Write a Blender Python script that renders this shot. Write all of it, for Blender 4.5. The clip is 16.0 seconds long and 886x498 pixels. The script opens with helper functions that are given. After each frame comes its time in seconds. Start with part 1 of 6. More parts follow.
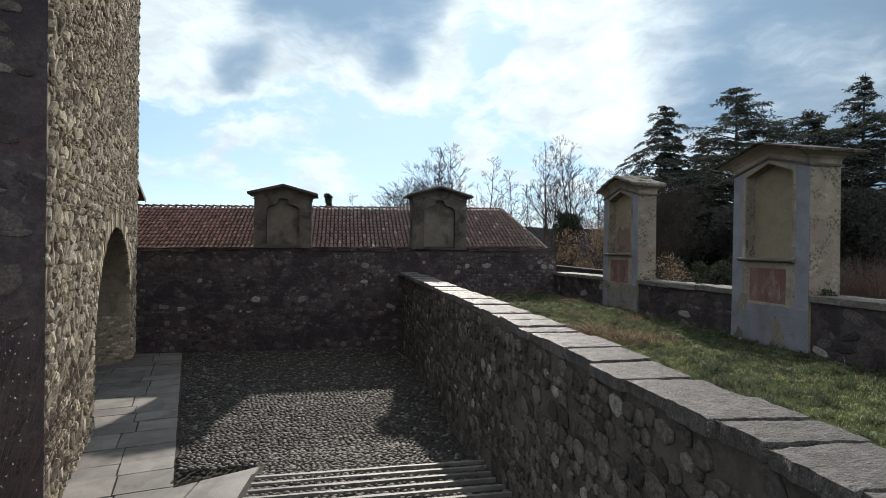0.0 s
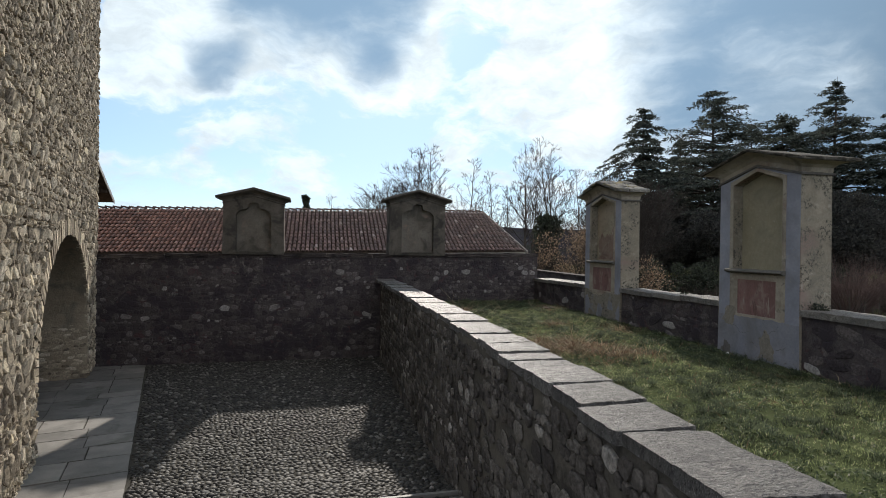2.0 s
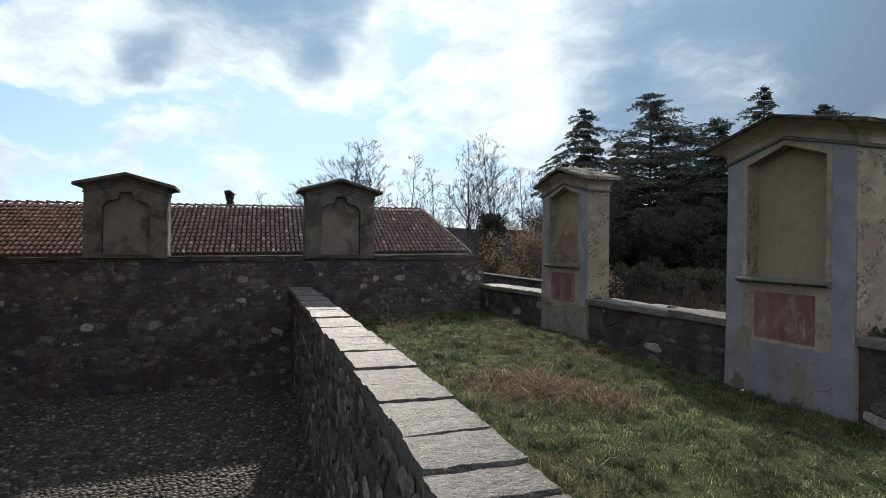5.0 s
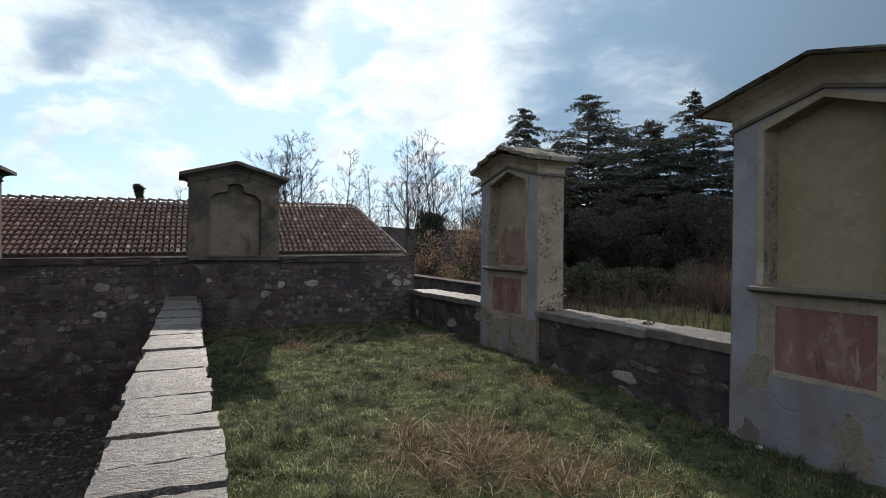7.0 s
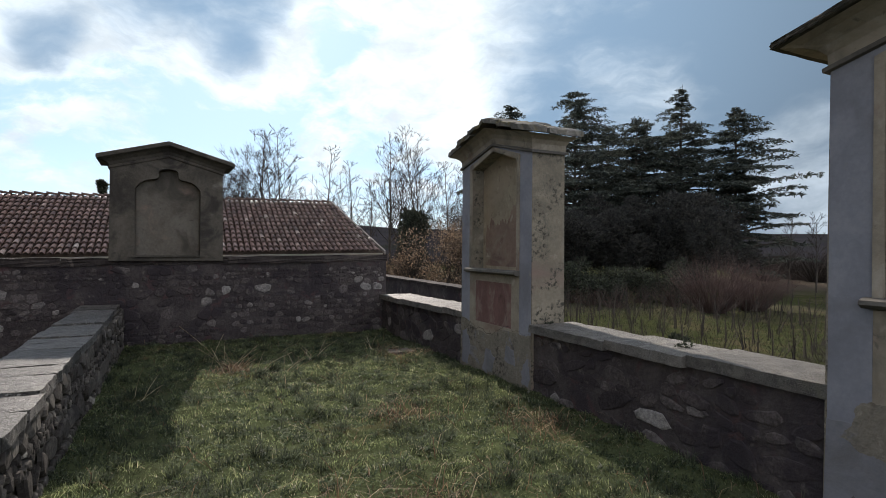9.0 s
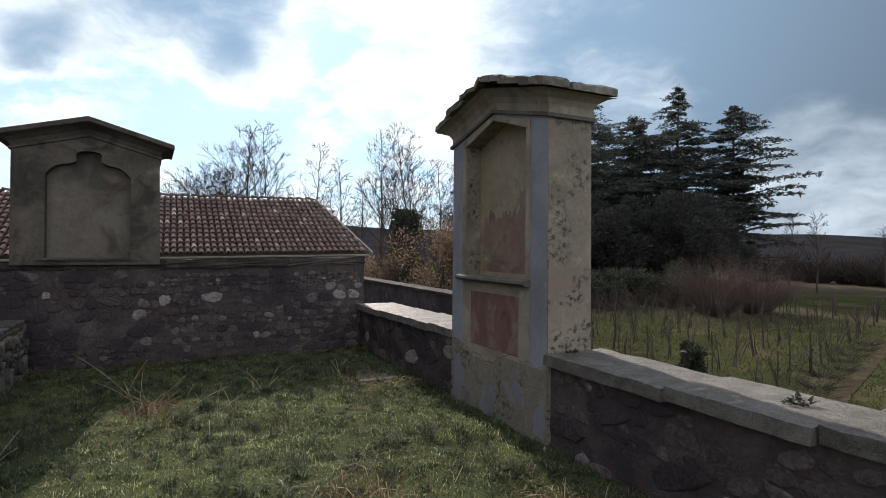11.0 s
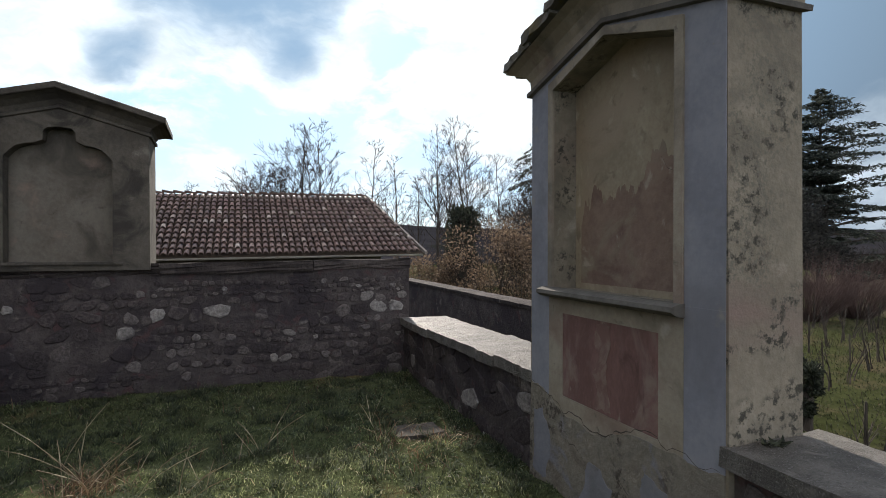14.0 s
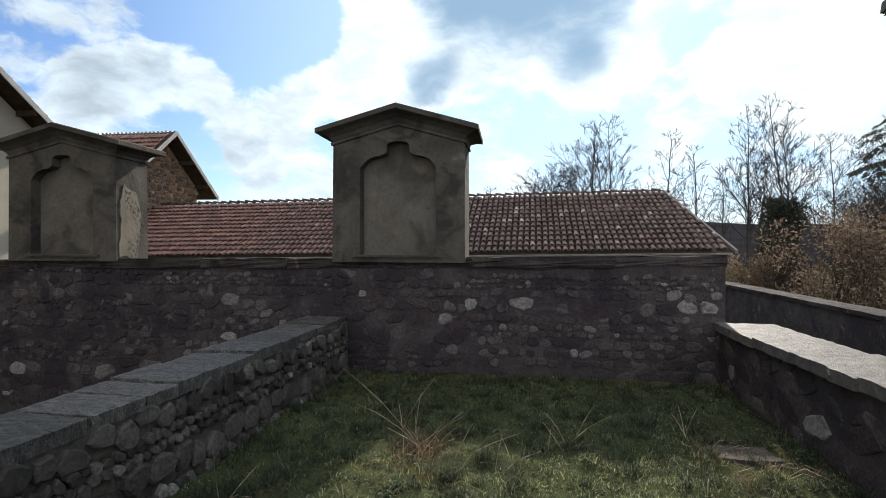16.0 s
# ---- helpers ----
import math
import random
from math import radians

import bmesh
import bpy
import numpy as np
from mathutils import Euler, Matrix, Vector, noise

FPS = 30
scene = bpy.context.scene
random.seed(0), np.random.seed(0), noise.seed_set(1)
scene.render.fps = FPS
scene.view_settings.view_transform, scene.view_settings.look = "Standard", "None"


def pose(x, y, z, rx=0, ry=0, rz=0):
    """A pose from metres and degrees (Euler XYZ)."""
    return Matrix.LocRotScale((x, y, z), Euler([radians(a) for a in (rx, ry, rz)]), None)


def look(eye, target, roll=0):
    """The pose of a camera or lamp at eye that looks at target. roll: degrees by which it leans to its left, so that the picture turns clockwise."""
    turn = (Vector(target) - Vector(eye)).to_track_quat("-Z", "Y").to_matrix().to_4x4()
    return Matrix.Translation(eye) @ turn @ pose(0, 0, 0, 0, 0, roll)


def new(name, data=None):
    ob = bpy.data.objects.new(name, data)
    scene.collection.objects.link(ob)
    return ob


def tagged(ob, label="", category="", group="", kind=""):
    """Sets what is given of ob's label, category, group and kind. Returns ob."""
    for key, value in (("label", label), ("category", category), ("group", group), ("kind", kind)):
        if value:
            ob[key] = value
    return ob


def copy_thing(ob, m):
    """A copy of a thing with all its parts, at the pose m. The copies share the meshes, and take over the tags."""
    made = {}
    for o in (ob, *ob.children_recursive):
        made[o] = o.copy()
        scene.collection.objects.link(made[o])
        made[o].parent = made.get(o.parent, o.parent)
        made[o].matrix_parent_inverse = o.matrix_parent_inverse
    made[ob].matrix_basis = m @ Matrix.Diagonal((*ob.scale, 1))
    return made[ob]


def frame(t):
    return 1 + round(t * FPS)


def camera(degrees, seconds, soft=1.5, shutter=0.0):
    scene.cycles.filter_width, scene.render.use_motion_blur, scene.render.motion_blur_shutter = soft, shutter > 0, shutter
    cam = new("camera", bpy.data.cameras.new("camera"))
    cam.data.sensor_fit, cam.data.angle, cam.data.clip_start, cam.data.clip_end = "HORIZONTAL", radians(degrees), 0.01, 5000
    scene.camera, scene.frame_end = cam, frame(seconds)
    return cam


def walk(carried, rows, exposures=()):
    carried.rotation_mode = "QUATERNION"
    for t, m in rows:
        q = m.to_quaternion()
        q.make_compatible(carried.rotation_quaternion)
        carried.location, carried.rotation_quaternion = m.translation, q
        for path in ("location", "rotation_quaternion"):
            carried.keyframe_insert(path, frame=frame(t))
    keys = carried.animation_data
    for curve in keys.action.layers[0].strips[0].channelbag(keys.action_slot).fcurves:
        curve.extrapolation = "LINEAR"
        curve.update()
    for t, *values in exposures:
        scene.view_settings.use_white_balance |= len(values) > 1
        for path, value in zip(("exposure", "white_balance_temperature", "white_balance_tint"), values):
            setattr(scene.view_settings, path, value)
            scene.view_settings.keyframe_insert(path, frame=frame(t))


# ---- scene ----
cam = camera(78.3, 16.0, soft=0.9)
PATH = [
    (0, (0.435, 0.924, 1.785), (0.779, 2.894, 1.774), 0.8),
    (0.5, (0.438, 0.938, 1.809), (0.795, 2.906, 1.799), 0.8),
    (1, (0.461, 0.997, 1.843), (0.837, 2.961, 1.833), 0.8),
    (1.5, (0.509, 1.126, 1.907), (0.9, 3.087, 1.898), 0.8),
    (2, (0.59, 1.396, 1.948), (1.004, 3.353, 1.939), 0.8),
    (2.5, (0.686, 1.786, 1.968), (1.138, 3.734, 1.959), 0.8),
    (3, (0.82, 2.281, 1.984), (1.302, 4.222, 1.976), 0.7),
    (3.5, (0.953, 2.754, 1.99), (1.464, 4.688, 1.982), 0.7),
    (4, (1.082, 3.079, 1.968), (1.619, 5.006, 1.961), 0.7),
    (6.5, (2.248, 5.307, 1.967), (3.019, 7.152, 1.963), 0.6),
    (7, (2.526, 5.779, 1.953), (3.341, 7.605, 1.95), 0.6),
    (7.5, (2.754, 6.16, 1.943), (3.588, 7.978, 1.94), 0.7),
    (8, (2.974, 6.524, 1.942), (3.818, 8.337, 1.939), 0.6),
    (8.5, (3.188, 6.892, 1.934), (4.042, 8.701, 1.93), 0.6),
    (9, (3.368, 7.202, 1.927), (4.229, 9.007, 1.923), 0.5),
    (11.5, (4.378, 9.07, 1.929), (5.262, 10.865, 1.927), 0.4),
    (12, (4.588, 9.494, 1.942), (5.474, 11.287, 1.939), 0.3),
    (12.5, (4.802, 9.943, 1.951), (5.692, 11.734, 1.948), 0.3),
    (13, (4.929, 10.228, 1.955), (5.817, 12.02, 1.95), 0.1),
    (13.5, (4.955, 10.395, 1.948), (5.759, 12.227, 1.942), 0.1),
    (14, (4.924, 10.464, 1.932), (5.611, 12.342, 1.925), 0.1),
    (14.5, (4.878, 10.502, 1.919), (5.367, 12.441, 1.909), 0.1),
    (15, (4.835, 10.524, 1.898), (5.041, 12.513, 1.887), 0.3),
    (15.5, (4.808, 10.543, 1.886), (4.754, 12.543, 1.873), 0.5),
    (16, (4.788, 10.611, 1.889), (4.457, 12.583, 1.876), 0.2),
]
walk(cam, [(t, look(eye, target, roll)) for t, eye, target, roll in PATH], [(0, 0.23, 6500, 12), (7, 0.26, 6530, 14), (11.5, 0.40, 6580, 15), (14, 0.46, 6580, 14), (16, 0.46, 6520, 12)])

# ---- world and sun ----
SUN_AZ, SUN_EL = 9.1, 29.7


def heading(az, el):
    a, e = radians(az), radians(el)
    return Vector((math.sin(a) * math.cos(e), math.cos(a) * math.cos(e), math.sin(e)))


class Nodes:
    """A short way to wire nodes."""

    def __init__(self, tree):
        self.t = tree

    def n(self, kind, **sets):
        node = self.t.nodes.new(kind)
        for key, value in sets.items():
            if key == "op":
                node.operation = value
            elif key == "clamp":
                node.use_clamp = value
            elif key == "vals":
                for k, v in value.items():
                    node.inputs[k].default_value = v
            elif key == "links":
                for k, v in value.items():
                    self.t.links.new(v, node.inputs[k])
        return node

    def math(self, op, a, b=None, clamp=False):
        node = self.n("ShaderNodeMath", op=op, clamp=clamp)
        for k, v in ((0, a), (1, b)):
            if v is None:
                continue
            if isinstance(v, (int, float)):
                node.inputs[k].default_value = v
            else:
                self.t.links.new(v, node.inputs[k])
        return node.outputs[0]

    def step(self, v, lo, hi, a=0.0, b=1.0):
        node = self.n("ShaderNodeMapRange", vals={1: lo, 2: hi, 3: a, 4: b}, links={0: v})
        node.interpolation_type = "SMOOTHSTEP"
        return node.outputs[0]

    def mix(self, f, a, b, blend="MIX"):
        node = self.n("ShaderNodeMix")
        node.data_type, node.blend_type = "RGBA", blend
        for k, v in ((0, f), (6, a), (7, b)):
            if isinstance(v, (int, float)):
                node.inputs[k].default_value = v
            elif isinstance(v, tuple):
                node.inputs[k].default_value = (*v[:3], 1)
            else:
                self.t.links.new(v, node.inputs[k])
        return node.outputs[2]

    def noise(self, vec, scale, detail=4, rough=0.55, distort=0.0):
        node = self.n("ShaderNodeTexNoise", vals={"Scale": scale, "Detail": detail, "Roughness": rough, "Distortion": distort}, links={"Vector": vec})
        return node.outputs[0]

    def vec(self, op, a, b=None, scale=None):
        node = self.n("ShaderNodeVectorMath", op=op)
        for k, v in ((0, a), (1, b)):
            if v is None:
                continue
            if isinstance(v, (tuple, Vector)):
                node.inputs[k].default_value = tuple(v)
            else:
                self.t.links.new(v, node.inputs[k])
        if scale is not None:
            node.inputs["Scale"].default_value = scale
        return node


def make_world():
    world = bpy.data.worlds.new("sky")
    scene.world = world
    world.use_nodes = True
    w = Nodes(world.node_tree)
    w.t.nodes.clear()
    sky = w.n("ShaderNodeTexSky")
    sky.sky_type, sky.sun_disc = "NISHITA", False
    sky.sun_elevation, sky.sun_rotation = radians(SUN_EL), radians(SUN_AZ)
    sky.altitude, sky.dust_density, sky.ozone_density = 300, 0.6, 1.4
    way = w.n("ShaderNodeTexCoord").outputs["Generated"]

    def swirl(vec, scale, detail, amount):
        n = w.n("ShaderNodeTexNoise", vals={"Scale": scale, "Detail": detail, "Roughness": 0.5}, links={"Vector": way}).outputs["Color"]
        return w.vec("ADD", vec, w.vec("SCALE", w.vec("SUBTRACT", n, (0.5, 0.5, 0.5)).outputs[0], scale=amount).outputs[0]).outputs[0]

    soft = swirl(way, 4.5, 3, 0.07)
    bent = swirl(soft, 15.0, 7, 0.044)
    hazy = swirl(swirl(way, 5.0, 2, 0.08), 17.0, 5, 0.040)
    bent, hazy = (w.vec("NORMALIZE", v).outputs[0] for v in (bent, hazy))
    # flattened so that clouds lie in layers towards the horizon
    flat = w.vec("MULTIPLY", bent, (1.0, 1.0, 2.2)).outputs[0]
    heap = w.math("ADD", w.noise(flat, 7.5, 9, 0.60), w.math("MULTIPLY", w.math("SUBTRACT", w.noise(flat, 24.0, 6, 0.6), 0.5), 0.22))

    def patch(az, el, inner, outer, vec):
        d = w.vec("DOT_PRODUCT", vec, heading(az, el)).outputs["Value"]
        return w.step(d, math.cos(radians(outer)), math.cos(radians(inner)))

    total = heap
    for az, el, inner, outer, amount in CLOUDS:
        total = w.math("ADD", total, w.math("MULTIPLY", patch(az, el, inner, outer, bent), amount))
    cover = w.step(total, 0.40, 0.64)
    streak = w.noise(w.vec("MULTIPLY", soft, (1.0, 1.0, 6.0)).outputs[0], 6.0, 4, 0.5)
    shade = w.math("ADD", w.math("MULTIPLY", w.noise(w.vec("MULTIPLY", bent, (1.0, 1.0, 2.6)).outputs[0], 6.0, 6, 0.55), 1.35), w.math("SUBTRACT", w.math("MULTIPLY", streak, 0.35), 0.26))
    for az, el, inner, outer, amount in SHADED_CLOUDS:
        shade = w.math("ADD", shade, w.math("MULTIPLY", patch(az, el, inner, outer, hazy), amount))
    # thin edges let the sun through, thick middles are grey
    shade = w.math("ADD", shade, w.math("MULTIPLY", w.math("SUBTRACT", w.step(total, 0.52, 1.05), 0.6), 0.42))
    shade = w.step(shade, 0.18, 1.50)
    near = w.vec("DOT_PRODUCT", way, heading(SUN_AZ + 4, SUN_EL)).outputs["Value"]
    glow = w.step(near, 0.55, 1.0)
    facing = w.step(w.vec("DOT_PRODUCT", way, heading(SUN_AZ + 180, 25)).outputs["Value"], -0.15, 0.7)
    lit = w.mix(facing, w.mix(glow, (5.9, 7.0, 7.8), (8.2, 9.4, 9.9)), (20.0, 20.0, 19.6))
    billow = w.step(w.noise(flat, 11.0, 8, 0.62), 0.30, 0.70, 0.80, 1.10)
    lit = w.mix(1.0, lit, w.n("ShaderNodeCombineColor", links={k: billow for k in (0, 1, 2)}).outputs[0], "MULTIPLY")
    dim = w.mix(facing, w.mix(glow, (1.25, 1.82, 2.40), (2.5, 3.9, 5.4)), (9.5, 10.0, 10.6))
    cloud = w.mix(shade, lit, dim)
    air = w.mix(1.0, sky.outputs[0], SKY_TINT, "MULTIPLY")
    haze = w.mix(w.math("MULTIPLY", glow, 0.75), air, (5.0, 7.2, 8.8))
    colour = w.mix(cover, haze, cloud)
    back = w.n("ShaderNodeBackground", vals={"Strength": SKY_POWER}, links={"Color": colour})
    out = w.n("ShaderNodeOutputWorld")
    w.t.links.new(back.outputs[0], out.inputs[0])


# azimuth, elevation, inner and outer radius in degrees, amount
CLOUDS = (
    (3, 26.5, 7, 14, 0.36), (-9, 27, 6, 13, 0.30), (4.6, 17.4, 1, 4.5, 0.22), (-10.8, 16.7, 1, 4.0, 0.26), (-15, 19, 1, 7, 0.18), (25, 20.5, 5, 13, 0.30), (33, 14, 3, 8, 0.12),
    (54, 19, 13, 26, 0.44), (80, 14, 14, 30, 0.40), (61, 8, 3, 9, 0.16),
    (-35.0, 15.4, 1.0, 4.2, 0.40), (-41, 14, 1, 4.6, 0.30), (-44.5, 9.5, 1.5, 4.5, 0.24), (-23.0, 15, 0.5, 5, 0.34), (-17, 17, 1, 6, 0.30), (-29.5, 12.2, 1, 5, 0.30), (-26, 7, 2, 7, 0.14),
    (-29, 22, 4, 10, -0.50), (-36, 9.5, 1.5, 5, -0.16), (-17.5, 12.0, 1.5, 6, -0.20), (14.8, 21.5, 1, 5, -0.30), (4, 11.0, 2, 9, -0.12), (20, 14, 1, 6, -0.10), (31.5, 15.5, 1, 5, -0.16),
)
SHADED_CLOUDS = (
    (4, 27, 4, 10.5, 0.80), (-7, 29, 4, 9.0, 0.75), (4.8, 17.6, 0, 3.6, 0.42), (-10.8, 16.7, 0, 4.0, 0.55), (-40.5, 12.8, 0, 4.5, 0.10), (-26, 12, 0, 7, -0.22), (-24, 20, 2, 12, -0.25),
    (23, 19.5, 0, 14, -0.50), (12, 12, 3, 18, -0.25), (-15, 19.5, 1, 6, -0.30), (-33.5, 16.5, 0, 3, -0.35), (-23, 16, 0, 3, -0.30),
    (60, 23, 4, 36, 0.80), (95, 20, 10, 34, 0.5),
    (44.5, 14.5, 0, 8, -0.24), (58, 15.5, 0, 6, 0.20), (61, 6.5, 2, 9, -0.62), (72, 7, 3, 10, -0.40), (35, 14, 0, 5, 0.18),
)
SKY_TINT, SKY_POWER = (0.76, 0.92, 1.14), 0.10
make_world()

sun = new("sun", bpy.data.lights.new("sun", "SUN"))
sun.data.energy, sun.data.angle, sun.data.color = 5.0, radians(0.9), (1.0, 0.93, 0.82)
sun.matrix_world = look(heading(SUN_AZ, SUN_EL) * 60, (0, 0, 0))

# ---- materials ----


def paint(name, a, b, scale=3.0, fine=45.0, rough=0.9, bump=0.4, deep=0.01, vary=0.0, island=False, stain=None, stain_at=(0.52, 0.66), stain_scale=1.6, stretch=(1, 1, 1), metal=0.0, extra=None, spec=0.12, clusters=()):
    """A surface of two tones at two scales, with stains, fine relief and an own tone for each piece."""
    m = bpy.data.materials.new(name)
    m.use_nodes = True
    w = Nodes(m.node_tree)
    b_ = m.node_tree.nodes["Principled BSDF"]
    geo = w.n("ShaderNodeNewGeometry")
    at = w.vec("MULTIPLY", geo.outputs["Position"], stretch).outputs[0]
    big = w.noise(at, scale, 5, 0.6, 0.4)
    small = w.noise(at, fine, 4, 0.65)
    tone = w.step(w.math("ADD", w.math("MULTIPLY", big, 0.65), w.math("MULTIPLY", small, 0.35)), 0.34, 0.66)
    colour = w.mix(tone, a, b)
    if stain:
        mask = w.step(w.noise(at, stain_scale, 7, 0.62, 0.7), *stain_at)
        colour = w.mix(mask, colour, stain)
    for extra_tone, extra_scale, lo, hi in extra or ():
        mask = w.step(w.noise(w.vec("ADD", at, (7.3, 2.1, 4.4)).outputs[0], extra_scale, 6, 0.6, 0.5), lo, hi)
        colour = w.mix(mask, colour, extra_tone)
    for tint, wide, fine_scale, lo, hi in clusters:
        where = w.step(w.noise(w.vec("ADD", at, (3.3, 9.1, 1.4)).outputs[0], wide, 3, 0.5), lo, hi)
        specks = w.step(w.noise(at, fine_scale, 5, 0.7), 0.48, 0.60)
        colour = w.mix(w.math("MULTIPLY", where, specks), colour, tint)
    if vary:
        lot = geo.outputs["Random Per Island"] if island else w.n("ShaderNodeObjectInfo").outputs["Random"]
        colour = w.mix(1.0, colour, w.n("ShaderNodeCombineColor", links={k: w.step(lot, 0, 1, 1 - vary, 1 + vary) for k in (0, 1, 2)}).outputs[0], "MULTIPLY")
    w.t.links.new(colour, b_.inputs["Base Color"])
    b_.inputs["Roughness"].default_value = rough
    b_.inputs["Metallic"].default_value = metal
    b_.inputs["Specular IOR Level"].default_value = spec
    if bump:
        h = w.math("ADD", w.math("MULTIPLY", big, 0.4), w.math("MULTIPLY", small, 0.6))
        bm = w.n("ShaderNodeBump", vals={"Strength": bump, "Distance": deep}, links={"Height": h})
        w.t.links.new(bm.outputs[0], b_.inputs["Normal"])
    return m


def tones(name, ramp, island=True, scale=30.0, rough=0.9, bump=0.4, deep=0.006, spec=0.2, dirt=None, west=None):
    """Stones or leaves: each piece takes its tone from a ramp of (place, colour)."""
    m = bpy.data.materials.new(name)
    m.use_nodes = True
    w = Nodes(m.node_tree)
    b_ = m.node_tree.nodes["Principled BSDF"]
    geo = w.n("ShaderNodeNewGeometry")
    lot = geo.outputs["Random Per Island"] if island else w.n("ShaderNodeObjectInfo").outputs["Random"]
    r = w.n("ShaderNodeValToRGB", links={0: lot})
    e = r.color_ramp.elements
    while len(e) < len(ramp):
        e.new(0.5)
    for k, (place, c) in enumerate(ramp):
        e[k].position, e[k].color = place, (*c, 1)
    small = w.noise(geo.outputs["Position"], scale, 5, 0.65)
    colour = w.mix(1.0, r.outputs[0], w.n("ShaderNodeCombineColor", links={k: w.step(small, 0.3, 0.7, 0.62, 1.3) for k in (0, 1, 2)}).outputs[0], "MULTIPLY")
    if dirt:
        mask = w.step(w.noise(geo.outputs["Position"], dirt[1], 7, 0.62, 0.7), dirt[2], dirt[3])
        colour = w.mix(mask, colour, dirt[0])
    if west:
        # newer, redder pieces towards the west end
        gap = w.n("ShaderNodeSeparateXYZ", links={0: geo.outputs["Position"]}).outputs[0]
        mask = w.step(w.math("ADD", gap, w.math("MULTIPLY", w.noise(geo.outputs["Position"], 0.9, 4, 0.6), 7.0)), 4.5, -6.0, 0.0, 0.8)
        colour = w.mix(mask, colour, w.mix(1.0, west, w.n("ShaderNodeCombineColor", links={k: w.step(lot, 0, 1, 0.7, 1.35) for k in (0, 1, 2)}).outputs[0], "MULTIPLY"))
    w.t.links.new(colour, b_.inputs["Base Color"])
    b_.inputs["Roughness"].default_value = rough
    b_.inputs["Specular IOR Level"].default_value = spec
    if bump:
        bm = w.n("ShaderNodeBump", vals={"Strength": bump, "Distance": deep}, links={"Height": small})
        w.t.links.new(bm.outputs[0], b_.inputs["Normal"])
    return m


def leaf(name, ramp, through_amount=0.25, rough=0.7):
    """Thin leaves and blades, each with its own tone, that let some light through."""
    m = tones(name, ramp, True, 3.0, rough, 0)
    w = Nodes(m.node_tree)
    b_ = m.node_tree.nodes["Principled BSDF"]
    out = [n for n in m.node_tree.nodes if n.type == "OUTPUT_MATERIAL"][0]
    tint = b_.inputs["Base Color"].links[0].from_socket
    tl = w.n("ShaderNodeBsdfTranslucent", links={"Color": tint})
    mx = w.n("ShaderNodeMixShader", vals={0: through_amount}, links={1: b_.outputs[0], 2: tl.outputs[0]})
    w.t.links.new(mx.outputs[0], out.inputs[0])
    return m


M = {}
DARK_WALL = ((0.0, (0.044, 0.038, 0.039)), (0.45, (0.072, 0.061, 0.060)), (0.76, (0.098, 0.085, 0.081)), (0.93, (0.140, 0.126, 0.119)), (1.0, (0.26, 0.245, 0.228)))
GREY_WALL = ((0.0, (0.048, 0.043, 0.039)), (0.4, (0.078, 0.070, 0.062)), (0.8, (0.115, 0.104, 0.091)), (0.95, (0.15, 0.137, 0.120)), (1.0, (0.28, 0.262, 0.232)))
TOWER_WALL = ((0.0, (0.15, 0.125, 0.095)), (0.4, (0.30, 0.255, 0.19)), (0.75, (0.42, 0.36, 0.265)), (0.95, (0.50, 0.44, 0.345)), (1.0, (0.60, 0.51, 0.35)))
for key, ramp in (("dark", DARK_WALL), ("grey", GREY_WALL), ("tower", TOWER_WALL)):
    for island in (False, True):
        M[key, island] = tones("stone_%s_%s" % (key, "joined" if island else "single"), ramp, island, 34.0, 0.95, 0.9, 0.014, spec=0.06, dirt={"dark": ((0.042, 0.036, 0.039), 1.3, 0.47, 0.60), "grey": ((0.05, 0.045, 0.042), 2.2, 0.52, 0.72)}.get(key))
COBBLE = ((0.0, (0.020, 0.019, 0.017)), (0.5, (0.034, 0.032, 0.028)), (0.80, (0.062, 0.058, 0.050)), (0.93, (0.110, 0.104, 0.092)), (1.0, (0.19, 0.18, 0.162)))
for island in (False, True):
    M["cobble", island] = tones("cobble_%s" % island, COBBLE, island, 40.0, 0.65, 0.3, 0.004, spec=0.2)
TILE = ((0.0, (0.105, 0.066, 0.057)), (0.35, (0.145, 0.090, 0.076)), (0.80, (0.190, 0.120, 0.100)), (0.95, (0.25, 0.175, 0.148)), (1.0, (0.42, 0.36, 0.31)))
for island in (False, True):
    M["tile", island] = tones("roof_tile_%s" % island, TILE, island, 14.0, 0.36, 0.3, 0.008, spec=0.65, dirt=((0.100, 0.074, 0.064), 0.5, 0.46, 0.72), west=(0.23, 0.105, 0.070))
HOUSE_STONE = ((0.0, (0.10, 0.075, 0.058)), (0.5, (0.17, 0.125, 0.092)), (0.8, (0.25, 0.17, 0.115)), (0.9, (0.33, 0.17, 0.10)), (1.0, (0.42, 0.36, 0.28)))
for island in (False, True):
    M["house", island] = tones("house_stone_%s" % island, HOUSE_STONE, island, 20.0, 0.95, 0.6, 0.01, spec=0.06)
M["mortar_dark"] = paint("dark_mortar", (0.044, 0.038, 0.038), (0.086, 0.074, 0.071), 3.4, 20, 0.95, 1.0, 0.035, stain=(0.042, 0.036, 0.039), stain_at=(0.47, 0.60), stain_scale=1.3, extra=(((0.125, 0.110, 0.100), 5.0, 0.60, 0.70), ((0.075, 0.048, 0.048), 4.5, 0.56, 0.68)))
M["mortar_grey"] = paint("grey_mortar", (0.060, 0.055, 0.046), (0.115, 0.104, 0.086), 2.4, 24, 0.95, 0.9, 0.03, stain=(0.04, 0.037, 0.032))
